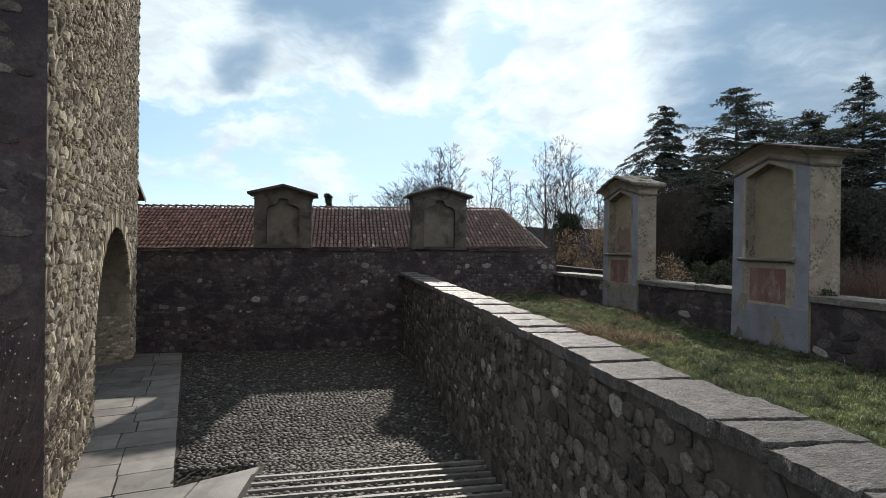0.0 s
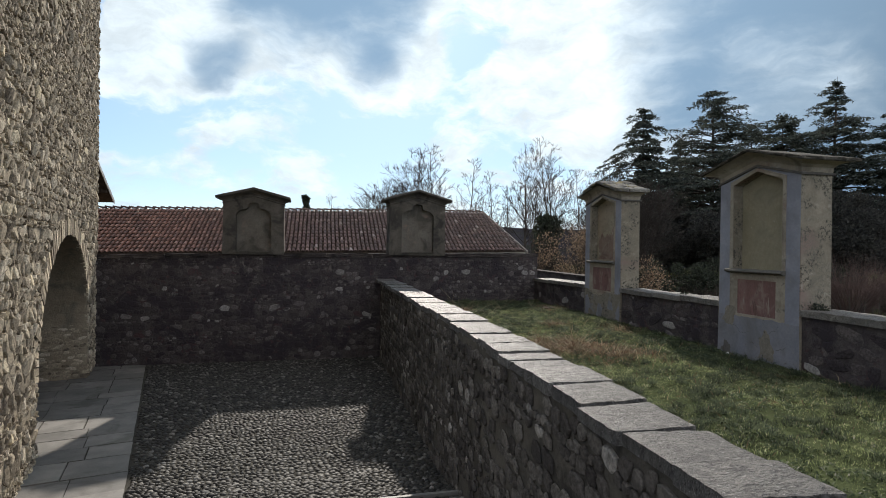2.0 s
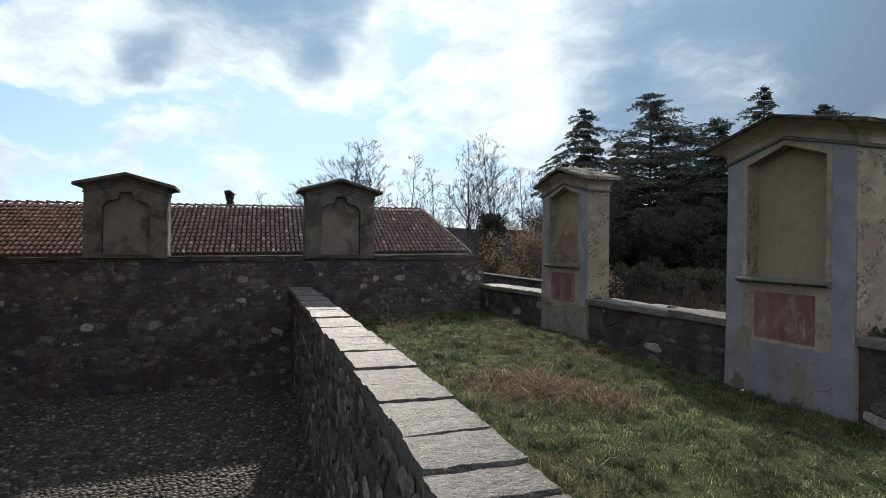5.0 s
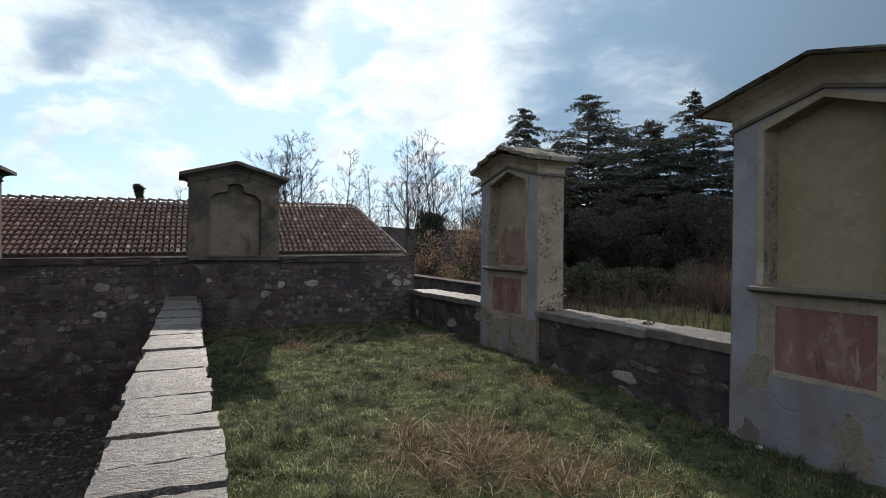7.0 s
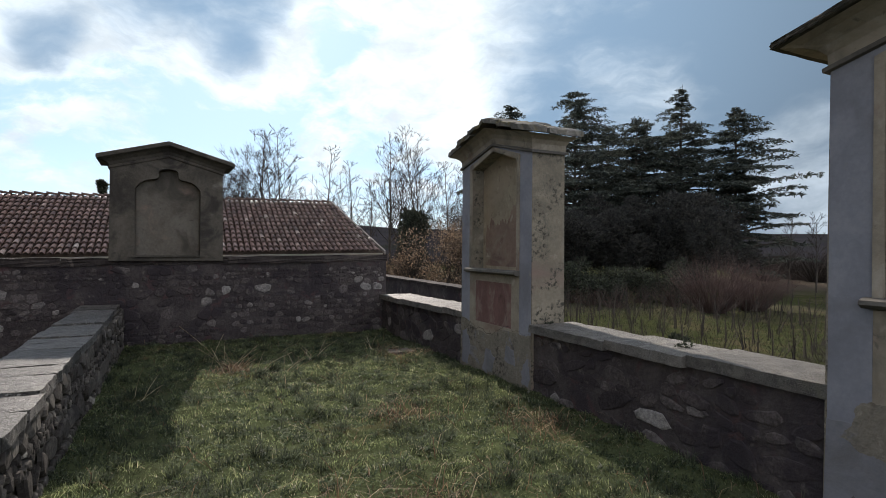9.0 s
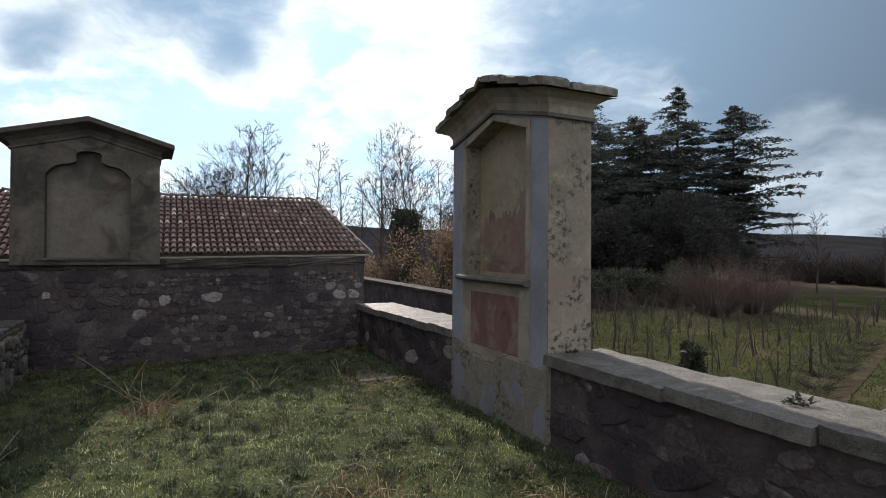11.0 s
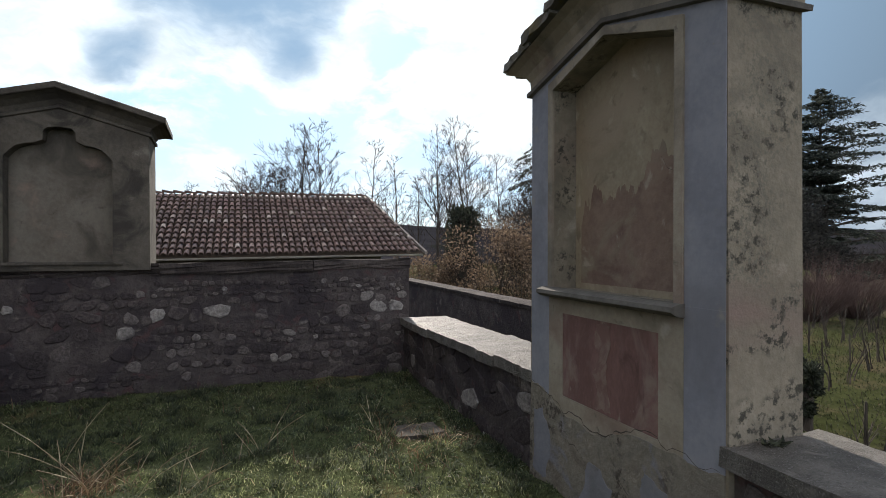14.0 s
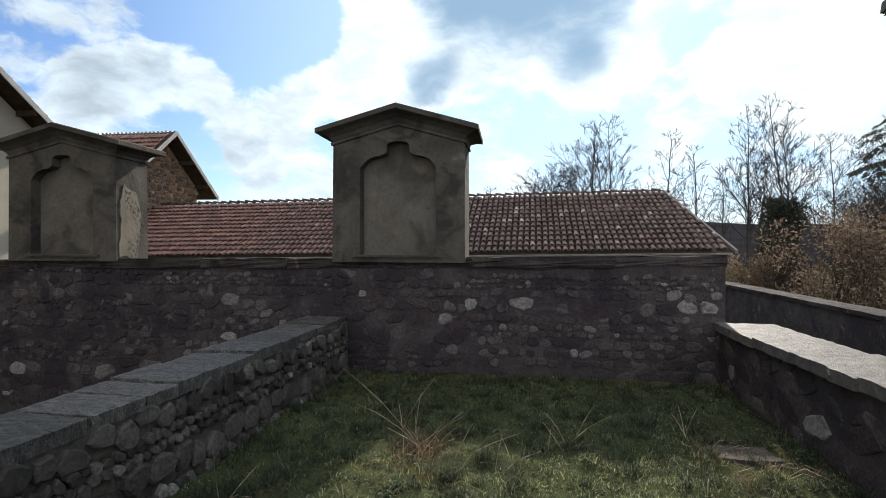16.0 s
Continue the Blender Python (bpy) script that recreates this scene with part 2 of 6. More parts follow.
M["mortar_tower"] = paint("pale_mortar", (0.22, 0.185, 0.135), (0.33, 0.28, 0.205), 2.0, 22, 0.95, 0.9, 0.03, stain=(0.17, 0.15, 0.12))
M["cap"] = paint("mortar_cap", (0.060, 0.054, 0.046), (0.115, 0.104, 0.088), 2.0, 30, 0.95, 0.7, 0.02, stain=(0.05, 0.046, 0.04))
M["wall_cap"] = paint("dark_wall_cap", (0.040, 0.034, 0.032), (0.085, 0.072, 0.066), 2.6, 26, 0.95, 1.0, 0.03, vary=0.25, stain=(0.028, 0.024, 0.024), stain_at=(0.48, 0.66), stain_scale=2.2, extra=(((0.15, 0.125, 0.11), 3.2, 0.60, 0.72),))
M["granite"] = paint("granite", (0.080, 0.072, 0.061), (0.180, 0.165, 0.143), 7.0, 95, 0.62, 1.0, 0.04, vary=0.16, stain=(0.085, 0.077, 0.064), stain_at=(0.50, 0.75), stain_scale=3.0, extra=(((0.26, 0.248, 0.228), 130.0, 0.55, 0.68), ((0.065, 0.060, 0.053), 48.0, 0.55, 0.70), ((0.20, 0.185, 0.16), 9.0, 0.55, 0.68), ((0.16, 0.150, 0.115), 5.0, 0.58, 0.72)), spec=0.35)
M["split"] = paint("split_granite", (0.046, 0.043, 0.039), (0.165, 0.154, 0.140), 11.0, 52, 0.60, 1.0, 0.060, vary=0.22, stain=(0.062, 0.057, 0.049), stain_at=(0.48, 0.70), stain_scale=4.0, stretch=(1, 1.9, 1), extra=(((0.31, 0.30, 0.28), 60.0, 0.58, 0.66), ((0.028, 0.026, 0.023), 30.0, 0.57, 0.64)), spec=0.45)
M["slab"] = paint("paving_granite", (0.105, 0.100, 0.090), (0.185, 0.175, 0.158), 2.2, 70, 0.6, 0.5, 0.006, vary=0.22, stain=(0.085, 0.08, 0.068), spec=0.4)
M["soil"] = paint("soil", (0.045, 0.038, 0.026), (0.085, 0.072, 0.045), 2.0, 30, 1.0, 0.8, 0.03)
M["joint"] = paint("floor_joint", (0.035, 0.033, 0.028), (0.065, 0.061, 0.050), 2.0, 40, 1.0, 0.8, 0.02)
M["turf"] = paint("turf", (0.042, 0.047, 0.025), (0.076, 0.090, 0.042), 1.2, 26, 1.0, 1.0, 0.04, stain=(0.095, 0.075, 0.038), stain_at=(0.58, 0.72), stain_scale=0.9, spec=0.0)
M["field"] = paint("field", (0.026, 0.030, 0.012), (0.048, 0.054, 0.022), 0.12, 3.0, 1.0, 0.6, 0.1, stain=(0.075, 0.062, 0.036), stain_scale=0.3, extra=(((0.075, 0.062, 0.048), 0.012, 0.44, 0.56),), spec=0.0)
M["track"] = paint("earth_track", (0.038, 0.031, 0.022), (0.068, 0.055, 0.038), 0.8, 9, 1.0, 0.8, 0.05, stain=(0.07, 0.075, 0.03), spec=0.0)
M["woods"] = paint("bare_woods", (0.016, 0.016, 0.020), (0.030, 0.029, 0.032), 0.05, 0.4, 1.0, 0, stain=(0.016, 0.019, 0.015), stain_scale=0.02, spec=0.0)
M["cream"] = paint("cream_plaster", (0.235, 0.205, 0.158), (0.315, 0.280, 0.222), 2.2, 28, 0.95, 0.7, 0.010, stain=(0.165, 0.145, 0.115), stain_at=(0.46, 0.70), stain_scale=2.4, extra=(((0.36, 0.33, 0.275), 3.6, 0.58, 0.76), ((0.21, 0.155, 0.125), 1.9, 0.54, 0.72), ((0.13, 0.12, 0.098), 11.0, 0.60, 0.74)))
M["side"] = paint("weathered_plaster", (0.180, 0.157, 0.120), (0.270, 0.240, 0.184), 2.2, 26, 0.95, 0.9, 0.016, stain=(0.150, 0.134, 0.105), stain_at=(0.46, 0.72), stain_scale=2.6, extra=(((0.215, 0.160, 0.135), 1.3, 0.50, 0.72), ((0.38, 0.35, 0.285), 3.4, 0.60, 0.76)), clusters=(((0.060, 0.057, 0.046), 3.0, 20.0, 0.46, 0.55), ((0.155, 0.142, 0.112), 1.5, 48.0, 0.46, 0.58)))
M["niche"] = paint("niche_plaster", (0.234, 0.198, 0.142), (0.333, 0.290, 0.210), 1.7, 24, 0.95, 0.6, 0.010, stain=(0.295, 0.242, 0.177), stain_at=(0.50, 0.70), stain_scale=1.6, extra=(((0.425, 0.382, 0.304), 4.3, 0.60, 0.74), ((0.184, 0.156, 0.116), 7.0, 0.56, 0.72)))
M["niche_plain"] = paint("ochre_niche_plaster", (0.216, 0.194, 0.132), (0.282, 0.254, 0.180), 1.6, 24, 0.95, 0.5, 0.006, stain=(0.174, 0.158, 0.114), stain_at=(0.45, 0.75), extra=(((0.396, 0.372, 0.312), 6.0, 0.66, 0.74),))
M["blue"] = paint("grey_blue_paint", (0.195, 0.203, 0.232), (0.255, 0.262, 0.290), 2.6, 26, 0.92, 0.5, 0.006, stain=(0.165, 0.168, 0.185), stain_at=(0.46, 0.78), extra=(((0.28, 0.265, 0.23), 3.6, 0.62, 0.78), ((0.25, 0.24, 0.215), 18.0, 0.66, 0.74)))
M["base"] = paint("grey_blue_base", (0.165, 0.172, 0.195), (0.225, 0.228, 0.245), 2.0, 26, 0.95, 0.7, 0.012, stain=(0.145, 0.142, 0.140), stain_at=(0.46, 0.74), stain_scale=1.6, extra=(((0.25, 0.225, 0.19), 3.2, 0.60, 0.78), ((0.12, 0.108, 0.095), 7.0, 0.62, 0.74)))
M["red"] = paint("faded_red_paint", (0.140, 0.082, 0.073), (0.195, 0.115, 0.100), 2.4, 26, 0.93, 0.6, 0.008, stain=(0.225, 0.168, 0.142), stain_at=(0.46, 0.66), stain_scale=2.8, stretch=(1, 1.5, 0.7), extra=(((0.25, 0.205, 0.170), 5.5, 0.60, 0.70), ((0.10, 0.060, 0.054), 5.0, 0.56, 0.72)))
M["worn_red"] = paint("worn_red_paint", (0.175, 0.122, 0.104), (0.235, 0.172, 0.145), 5.0, 30, 0.95, 0.6, 0.008, stain=(0.170, 0.105, 0.090), stain_at=(0.42, 0.58), stain_scale=6.0)
M["faded"] = paint("faded_niche_paint", (0.177, 0.127, 0.100), (0.248, 0.183, 0.144), 2.6, 26, 0.95, 0.7, 0.012, stain=(0.236, 0.203, 0.153), stain_at=(0.50, 0.66), stain_scale=2.4, extra=(((0.147, 0.100, 0.080), 3.4, 0.52, 0.72), ((0.319, 0.283, 0.224), 6.0, 0.60, 0.70)))
M["bare"] = paint("bare_plaster", (0.160, 0.145, 0.118), (0.240, 0.218, 0.178), 4.0, 30, 0.97, 1.0, 0.025, stain=(0.140, 0.120, 0.095), stain_at=(0.48, 0.70), stain_scale=4.0, extra=(((0.19, 0.19, 0.205), 2.6, 0.56, 0.68), ((0.33, 0.30, 0.245), 6.0, 0.60, 0.74)), clusters=(((0.075, 0.065, 0.053), 2.6, 20.0, 0.52, 0.62),))
M["sill"] = paint("dark_sill", (0.085, 0.08, 0.072), (0.14, 0.13, 0.115), 3.0, 30, 0.9, 0.5, 0.008)
M["grey_plaster"] = paint("grey_plaster", (0.076, 0.068, 0.056), (0.122, 0.110, 0.091), 2.2, 26, 0.95, 0.8, 0.014, stain=(0.046, 0.042, 0.037), stain_at=(0.46, 0.66), stain_scale=2.0, extra=(((0.20, 0.185, 0.155), 3.4, 0.60, 0.80), ((0.05, 0.046, 0.04), 12.0, 0.60, 0.76)))
M["niche_grey"] = paint("grey_niche_plaster", (0.110, 0.098, 0.080), (0.165, 0.149, 0.124), 1.8, 24, 0.95, 0.7, 0.012, stain=(0.066, 0.060, 0.050), stain_at=(0.46, 0.70), extra=(((0.205, 0.155, 0.125), 2.2, 0.55, 0.76), ((0.07, 0.063, 0.053), 10.0, 0.60, 0.78)))
M["slate"] = paint("roof_slab", (0.12, 0.115, 0.10), (0.21, 0.20, 0.175), 3.0, 30, 0.9, 0.7, 0.015, vary=0.2, stain=(0.20, 0.17, 0.09), stain_scale=4.0)
M["mossy"] = paint("mossy_mortar", (0.062, 0.057, 0.047), (0.120, 0.110, 0.092), 5.0, 34, 0.95, 1.0, 0.02, stain=(0.042, 0.039, 0.031), stain_at=(0.46, 0.62), stain_scale=6.0, extra=(((0.19, 0.175, 0.145), 8.0, 0.60, 0.70),))
M["wood"] = paint("dark_timber", (0.045, 0.034, 0.026), (0.085, 0.064, 0.048), 4.0, 40, 0.85, 0.5, 0.008, stretch=(1, 1, 0.3))
M["ridge"] = paint("ridge_tile", (0.075, 0.052, 0.044), (0.12, 0.085, 0.072), 4.0, 30, 0.9, 0.5, 0.008, vary=0.2)
M["verge"] = paint("verge_mortar", (0.15, 0.135, 0.12), (0.24, 0.22, 0.195), 2.0, 25, 0.9, 0.6, 0.01)
M["barge"] = paint("pale_board", (0.40, 0.39, 0.37), (0.52, 0.50, 0.47), 2.0, 25, 0.8, 0.3, 0.004)
M["gutter"] = paint("painted_gutter", (0.46, 0.43, 0.38), (0.58, 0.55, 0.50), 3.0, 25, 0.6, 0.2, 0.003)
M["house"] = paint("brick_and_stone", (0.20, 0.13, 0.085), (0.33, 0.24, 0.16), 1.6, 9, 0.95, 0.9, 0.05, stain=(0.12, 0.09, 0.065), extra=(((0.40, 0.22, 0.12), 0.9, 0.55, 0.68),))
M["cream_house"] = paint("cream_render", (0.42, 0.38, 0.30), (0.50, 0.46, 0.37), 1.0, 12, 0.95, 0.3, 0.01)
M["bark"] = paint("bark", (0.046, 0.039, 0.032), (0.092, 0.078, 0.064), 3.0, 30, 0.95, 0.6, 0.01, stretch=(1, 1, 0.3))
M["twig"] = paint("twigs", (0.036, 0.030, 0.026), (0.064, 0.053, 0.045), 1.0, 9, 0.95, 0)
M["red_twig"] = paint("red_twigs", (0.070, 0.046, 0.040), (0.120, 0.085, 0.074), 1.0, 9, 0.9, 0)
M["cedar"] = leaf("cedar_needles", ((0.0, (0.042, 0.050, 0.042)), (0.6, (0.068, 0.077, 0.063)), (1.0, (0.100, 0.110, 0.088))), 0.3, 0.95)
M["scrub"] = leaf("dark_scrub_leaves", ((0.0, (0.042, 0.042, 0.038)), (0.6, (0.064, 0.062, 0.055)), (1.0, (0.088, 0.083, 0.072))), 0.4, 1.0)
M["ivy"] = leaf("ivy_leaves", ((0.0, (0.026, 0.030, 0.022)), (0.7, (0.044, 0.051, 0.034)), (1.0, (0.075, 0.085, 0.052))), 0.15, 0.85)
M["dry_leaf"] = leaf("dry_leaves", ((0.0, (0.105, 0.074, 0.052)), (0.6, (0.195, 0.140, 0.095)), (1.0, (0.29, 0.218, 0.152))), 0.4)
M["grass"] = leaf("grass_blades", ((0.0, (0.042, 0.053, 0.028)), (0.45, (0.116, 0.144, 0.068)), (0.80, (0.235, 0.275, 0.128)), (0.94, (0.33, 0.340, 0.190)), (1.0, (0.44, 0.40, 0.28))), 0.68)
M["tuft"] = leaf("coarse_grass", ((0.0, (0.030, 0.038, 0.025)), (0.6, (0.064, 0.080, 0.048)), (1.0, (0.130, 0.150, 0.090))), 0.4)
M["clover"] = leaf("low_leaves", ((0.0, (0.030, 0.045, 0.024)), (0.6, (0.080, 0.105, 0.056)), (0.95, (0.15, 0.165, 0.105)), (1.0, (0.32, 0.31, 0.25))), 0.3, 0.85)
M["field_grass"] = leaf("field_blades", ((0.0, (0.030, 0.035, 0.017)), (0.5, (0.056, 0.064, 0.030)), (0.8, (0.090, 0.090, 0.046)), (1.0, (0.13, 0.105, 0.065))), 0.35)
M["straw"] = leaf("dead_grass", ((0.0, (0.070, 0.040, 0.026)), (0.45, (0.150, 0.090, 0.056)), (0.85, (0.24, 0.165, 0.098)), (1.0, (0.45, 0.37, 0.23))), 0.3)
M["stalk"] = leaf("pale_stalks", ((0.0, (0.20, 0.155, 0.095)), (0.6, (0.36, 0.30, 0.195)), (1.0, (0.52, 0.46, 0.33))), 0.3)
M["paper"] = paint("scrap_paper", (0.62, 0.62, 0.60), (0.74, 0.74, 0.72), 20, 80, 0.8, 0.3, 0.004)
M["crack"] = paint("crack_shadow", (0.055, 0.048, 0.040), (0.090, 0.078, 0.064), 9, 60, 1.0, 0.4, 0.004)
M["berry"] = paint("pale_buds", (0.45, 0.42, 0.36), (0.6, 0.56, 0.5), 8, 40, 0.6, 0)

# ---- builders ----


def part(name, bm, material, parent=None, label="", smooth=False):
    """Link a bmesh as one mesh object under a thing or a part."""
    me = bpy.data.meshes.new(name)
    bmesh.ops.recalc_face_normals(bm, faces=bm.faces)
    bm.to_mesh(me)
    bm.free()
    me.materials.append(material)
    if smooth:
        me.shade_smooth()
    ob = new(name, me)
    ob.parent = parent
    return tagged(ob, label)


def raw(name, verts, faces, material, parent=None, smooth=False):
    """Link plain arrays of points and equal faces as one mesh object."""
    me = bpy.data.meshes.new(name)
    verts, faces = np.asarray(verts, np.float32), np.asarray(faces, np.int32)
    me.vertices.add(len(verts))
    me.vertices.foreach_set("co", verts.ravel())
    k = faces.shape[1]
    me.loops.add(faces.size)
    me.loops.foreach_set("vertex_index", faces.ravel())
    me.polygons.add(len(faces))
    me.polygons.foreach_set("loop_start", np.arange(0, faces.size, k, dtype=np.int32))
    me.polygons.foreach_set("use_smooth", np.full(len(faces), smooth))
    me.update(calc_edges=True)
    me.validate()
    me.materials.append(material)
    ob = new(name, me)
    ob.parent = parent
    return ob


def thing(name, label, category, group="", kind="", m=None):
    ob = new(name)
    if m is not None:
        ob.matrix_world = m
    return tagged(ob, label, category, group, kind)


def box(bm, x0, y0, z0, x1, y1, z1):
    return block(bm, [(x0, y0), (x1, y0), (x1, y1), (x0, y1)], z0, [z1] * 4)


def block(bm, plan, z0, tops):
    """A prism over a plan with its own top height at each corner. z0: one foot height or one for each corner."""
    feet = z0 if isinstance(z0, (list, tuple)) else [z0] * len(plan)
    lo = [bm.verts.new((x, y, z)) for (x, y), z in zip(plan, feet)]
    hi = [bm.verts.new((x, y, z)) for (x, y), z in zip(plan, tops)]
    n = len(plan)
    bm.faces.new(lo[::-1])
    bm.faces.new(hi)
    for k in range(n):
        bm.faces.new((lo[k], lo[(k + 1) % n], hi[(k + 1) % n], hi[k]))
    return lo + hi


def rough_slab(bm, x0, y0, x1, y1, z0, z1, rng, wobble=0.012, nx=3, ny=3, bend=0.006):
    """A hand-dressed stone slab: an uneven top, wavy edges, a chipped arris."""
    def spot(i, j):
        ex = rng.uniform(-wobble, wobble) if i in (0, nx) else 0
        ey = rng.uniform(-wobble, wobble) if j in (0, ny) else 0
        return x0 + (x1 - x0) * i / nx + ex, y0 + (y1 - y0) * j / ny + ey
    plan = [[spot(i, j) for j in range(ny + 1)] for i in range(nx + 1)]
    top = [[bm.verts.new((*plan[i][j], z1 + rng.uniform(-bend, bend) - (bend * 1.6 if i in (0, nx) or j in (0, ny) else 0))) for j in range(ny + 1)] for i in range(nx + 1)]
    for i in range(nx):
        for j in range(ny):
            bm.faces.new((top[i][j], top[i + 1][j], top[i + 1][j + 1], top[i][j + 1]))
    ring = [(i, 0) for i in range(nx)] + [(nx, j) for j in range(ny)] + [(i, ny) for i in range(nx, 0, -1)] + [(0, j) for j in range(ny, 0, -1)]
    low = [bm.verts.new((plan[i][j][0] + rng.uniform(-wobble, wobble) * 0.6, plan[i][j][1] + rng.uniform(-wobble, wobble) * 0.6, z0)) for i, j in ring]
    n = len(ring)
    for k in range(n):
        a, b = ring[k], ring[(k + 1) % n]
        bm.faces.new((top[a[0]][a[1]], low[k], low[(k + 1) % n], top[b[0]][b[1]]))
    bm.faces.new(low)


def dome(seed, sides=8, square=0.5):
    """A half stone of unit half-width, standing out along z: points and quads (the cap of fans)."""
    rng = random.Random(seed)
    pts, faces = [], []
    for r, z in ((1.0, -0.5), (0.94, 0.25), (0.62, 0.82)):
        for k in range(sides):
            a = 2 * math.pi * k / sides
            c, s = math.cos(a), math.sin(a)
            q = (abs(c) ** 2.8 + abs(s) ** 2.8) ** (-1 / 2.8) * square + (1 - square)
            j = 1 + rng.uniform(-0.11, 0.11)
            pts.append((c * r * q * j, s * r * q * j, z + rng.uniform(-0.08, 0.08)))
    pts.append((rng.uniform(-0.1, 0.1), rng.uniform(-0.1, 0.1), 1.0))
    for ring in (0, 1):
        for k in range(sides):
            a, b = ring * sides + k, ring * sides + (k + 1) % sides
            faces += [(a, b, b + sides), (a, b + sides, a + sides)]
    for k in range(sides):
        faces.append((2 * sides + k, 2 * sides + (k + 1) % sides, 3 * sides))
    return np.array(pts, float), np.array(faces, int)


def chunk(seed, sides=9):
    """A flat-faced, uneven building stone of unit half-width: points and triangles."""
    rng = random.Random(seed)
    pts, faces = [], []
    outline = [1 + rng.uniform(-0.20, 0.14) for _ in range(sides)]
    for r, z in ((1.0, -0.5), (0.97, 0.45), (0.80, 0.86)):
        for k in range(sides):
            a = 2 * math.pi * k / sides
            c, s = math.cos(a), math.sin(a)
            q = (abs(c) ** 4 + abs(s) ** 4) ** -0.25 * 0.55 + 0.42
            pts.append((c * r * q * outline[k], s * r * q * outline[k], z + rng.uniform(-0.10, 0.10)))
    pts.append((rng.uniform(-0.2, 0.2), rng.uniform(-0.2, 0.2), 0.95))
    for ring in (0, 1):
        for k in range(sides):
            a, b = ring * sides + k, ring * sides + (k + 1) % sides
            faces += [(a, b, b + sides), (a, b + sides, a + sides)]
    for k in range(sides):
        faces.append((2 * sides + k, 2 * sides + (k + 1) % sides, 3 * sides))
    return np.array(pts, float), np.array(faces, int)


DOMES = [dome(k, 8, 0.25 + 0.12 * (k % 4)) for k in range(6)]
CHUNKS = [chunk(k + 20) for k in range(8)]


def dome_meshes(name, material, shapes=DOMES, smooth=True):
    made = []
    for k, (pts, faces) in enumerate(shapes):
        ob = raw(name, pts, faces, material, None, smooth)
        made.append(ob.data)
        bpy.data.objects.remove(ob)
    return made


def courses(u0, u1, v0, v1, size, rng, spread=0.35, long=1.45, gap=0.06):
    """Rough courses of stones over a rectangle: middles, half sizes and a turn."""
    out, v = [], v0
    while v < v1 - size * 0.3:
        h = min(size * rng.uniform(1 - spread, 1 + spread), v1 - v)
        u = u0 + rng.uniform(-0.5, 0) * size
        while u < u1:
            w = h * rng.uniform(0.75, long)
            if u + w * 0.5 > u0 and u + w * 0.5 < u1:
                hh = h * rng.uniform(0.72, 1.0)
                out.append((u + w / 2, v + h / 2 + rng.uniform(-0.22, 0.22) * h, w / 2 * (1 - gap), hh / 2 * (1 - gap), rng.uniform(-24, 24)))
            u += w
        v += h
    return out


def set_stones(name, parent, place, cells, deep, key, rng, near=None, limit=300, keep=1.0, skip=None, turn=0.0, shapes=CHUNKS, smooth=False, tilt=0.0):
    """Set stones into a face. place: the face's frame, z outwards. Near ones are parts, the rest is one joined part."""
    meshes = dome_meshes(name, M[key, False], shapes, smooth)
    pv, pf, count, singles = [], [], 0, 0
    cells = list(cells)
    if near:
        cells.sort(key=lambda c: near(c[0], c[1]))
    R = np.array(place.to_3x3())
    T = np.array(place.translation)
    for u, v, a, b, spin in cells:
        if rng.random() > keep or (skip and skip(u, v, a, b)):
            continue
        k = rng.randrange(len(shapes))
        d = deep * rng.uniform(0.55, 1.25)
        s, c = math.sin(radians(spin + turn)), math.cos(radians(spin + turn))
        tx, ty = rng.uniform(-tilt, tilt), rng.uniform(-tilt, tilt)
        if singles < limit:
            ob = new(name, meshes[k])
            ob.parent = parent
            ob.matrix_local = place @ pose(u, v, 0, 0, 0, spin + turn) @ pose(0, 0, 0, math.degrees(ty), -math.degrees(tx), 0) @ Matrix.Diagonal((a, b, d, 1))
            singles += 1
        else:
            pts, faces = shapes[k]
            x, y = pts[:, 0] * a, pts[:, 1] * b
            local = np.stack([u + x * c - y * s, v + x * s + y * c, pts[:, 2] * d + x * tx + y * ty], 1)
            pv.append(local @ R.T + T)
            pf.append(faces + count)
            count += len(pts)
    if pv:
        ob = raw(name + "work", np.concatenate(pv), np.concatenate(pf), M[key, True], parent, smooth)
        tagged(ob, kind="stuff")


def tube(bm, points, radii, sides=4):
    """A tapered limb along points."""
    rings = []
    for k, p in enumerate(points):
        p = Vector(p)
        d = (Vector(points[min(k + 1, len(points) - 1)]) - Vector(points[max(k - 1, 0)])).normalized()
        q = d.to_track_quat("Z", "Y")
        rings.append([bm.verts.new(p + q @ Vector((math.cos(2 * math.pi * i / sides) * radii[k], math.sin(2 * math.pi * i / sides) * radii[k], 0))) for i in range(sides)])
    for a, b in zip(rings, rings[1:]):
        for i in range(sides):
            bm.faces.new((a[i], a[(i + 1) % sides], b[(i + 1) % sides], b[i]))
    bm.faces.new(rings[-1])
    bm.faces.new(rings[0][::-1])


class Limbs:
    """Many tapered limbs as arrays, for crowns with thousands of twigs."""

    def __init__(self):
        self.v, self.f = [], []

    def add(self, a, b, ra, rb, sides=3):
        d = (b - a).normalized()
        q = d.to_track_quat("Z", "Y")
        k = len(self.v)
        for p, r in ((a, ra), (b, rb)):
            for i in range(sides):
                self.v.append(tuple(p + q @ Vector((math.cos(2 * math.pi * i / sides) * r, math.sin(2 * math.pi * i / sides) * r, 0))))
        for i in range(sides):
            j = (i + 1) % sides
            self.f.append((k + i, k + j, k + sides + j, k + sides + i))

# ---- ground ----
FLOOR_Y = 8.85


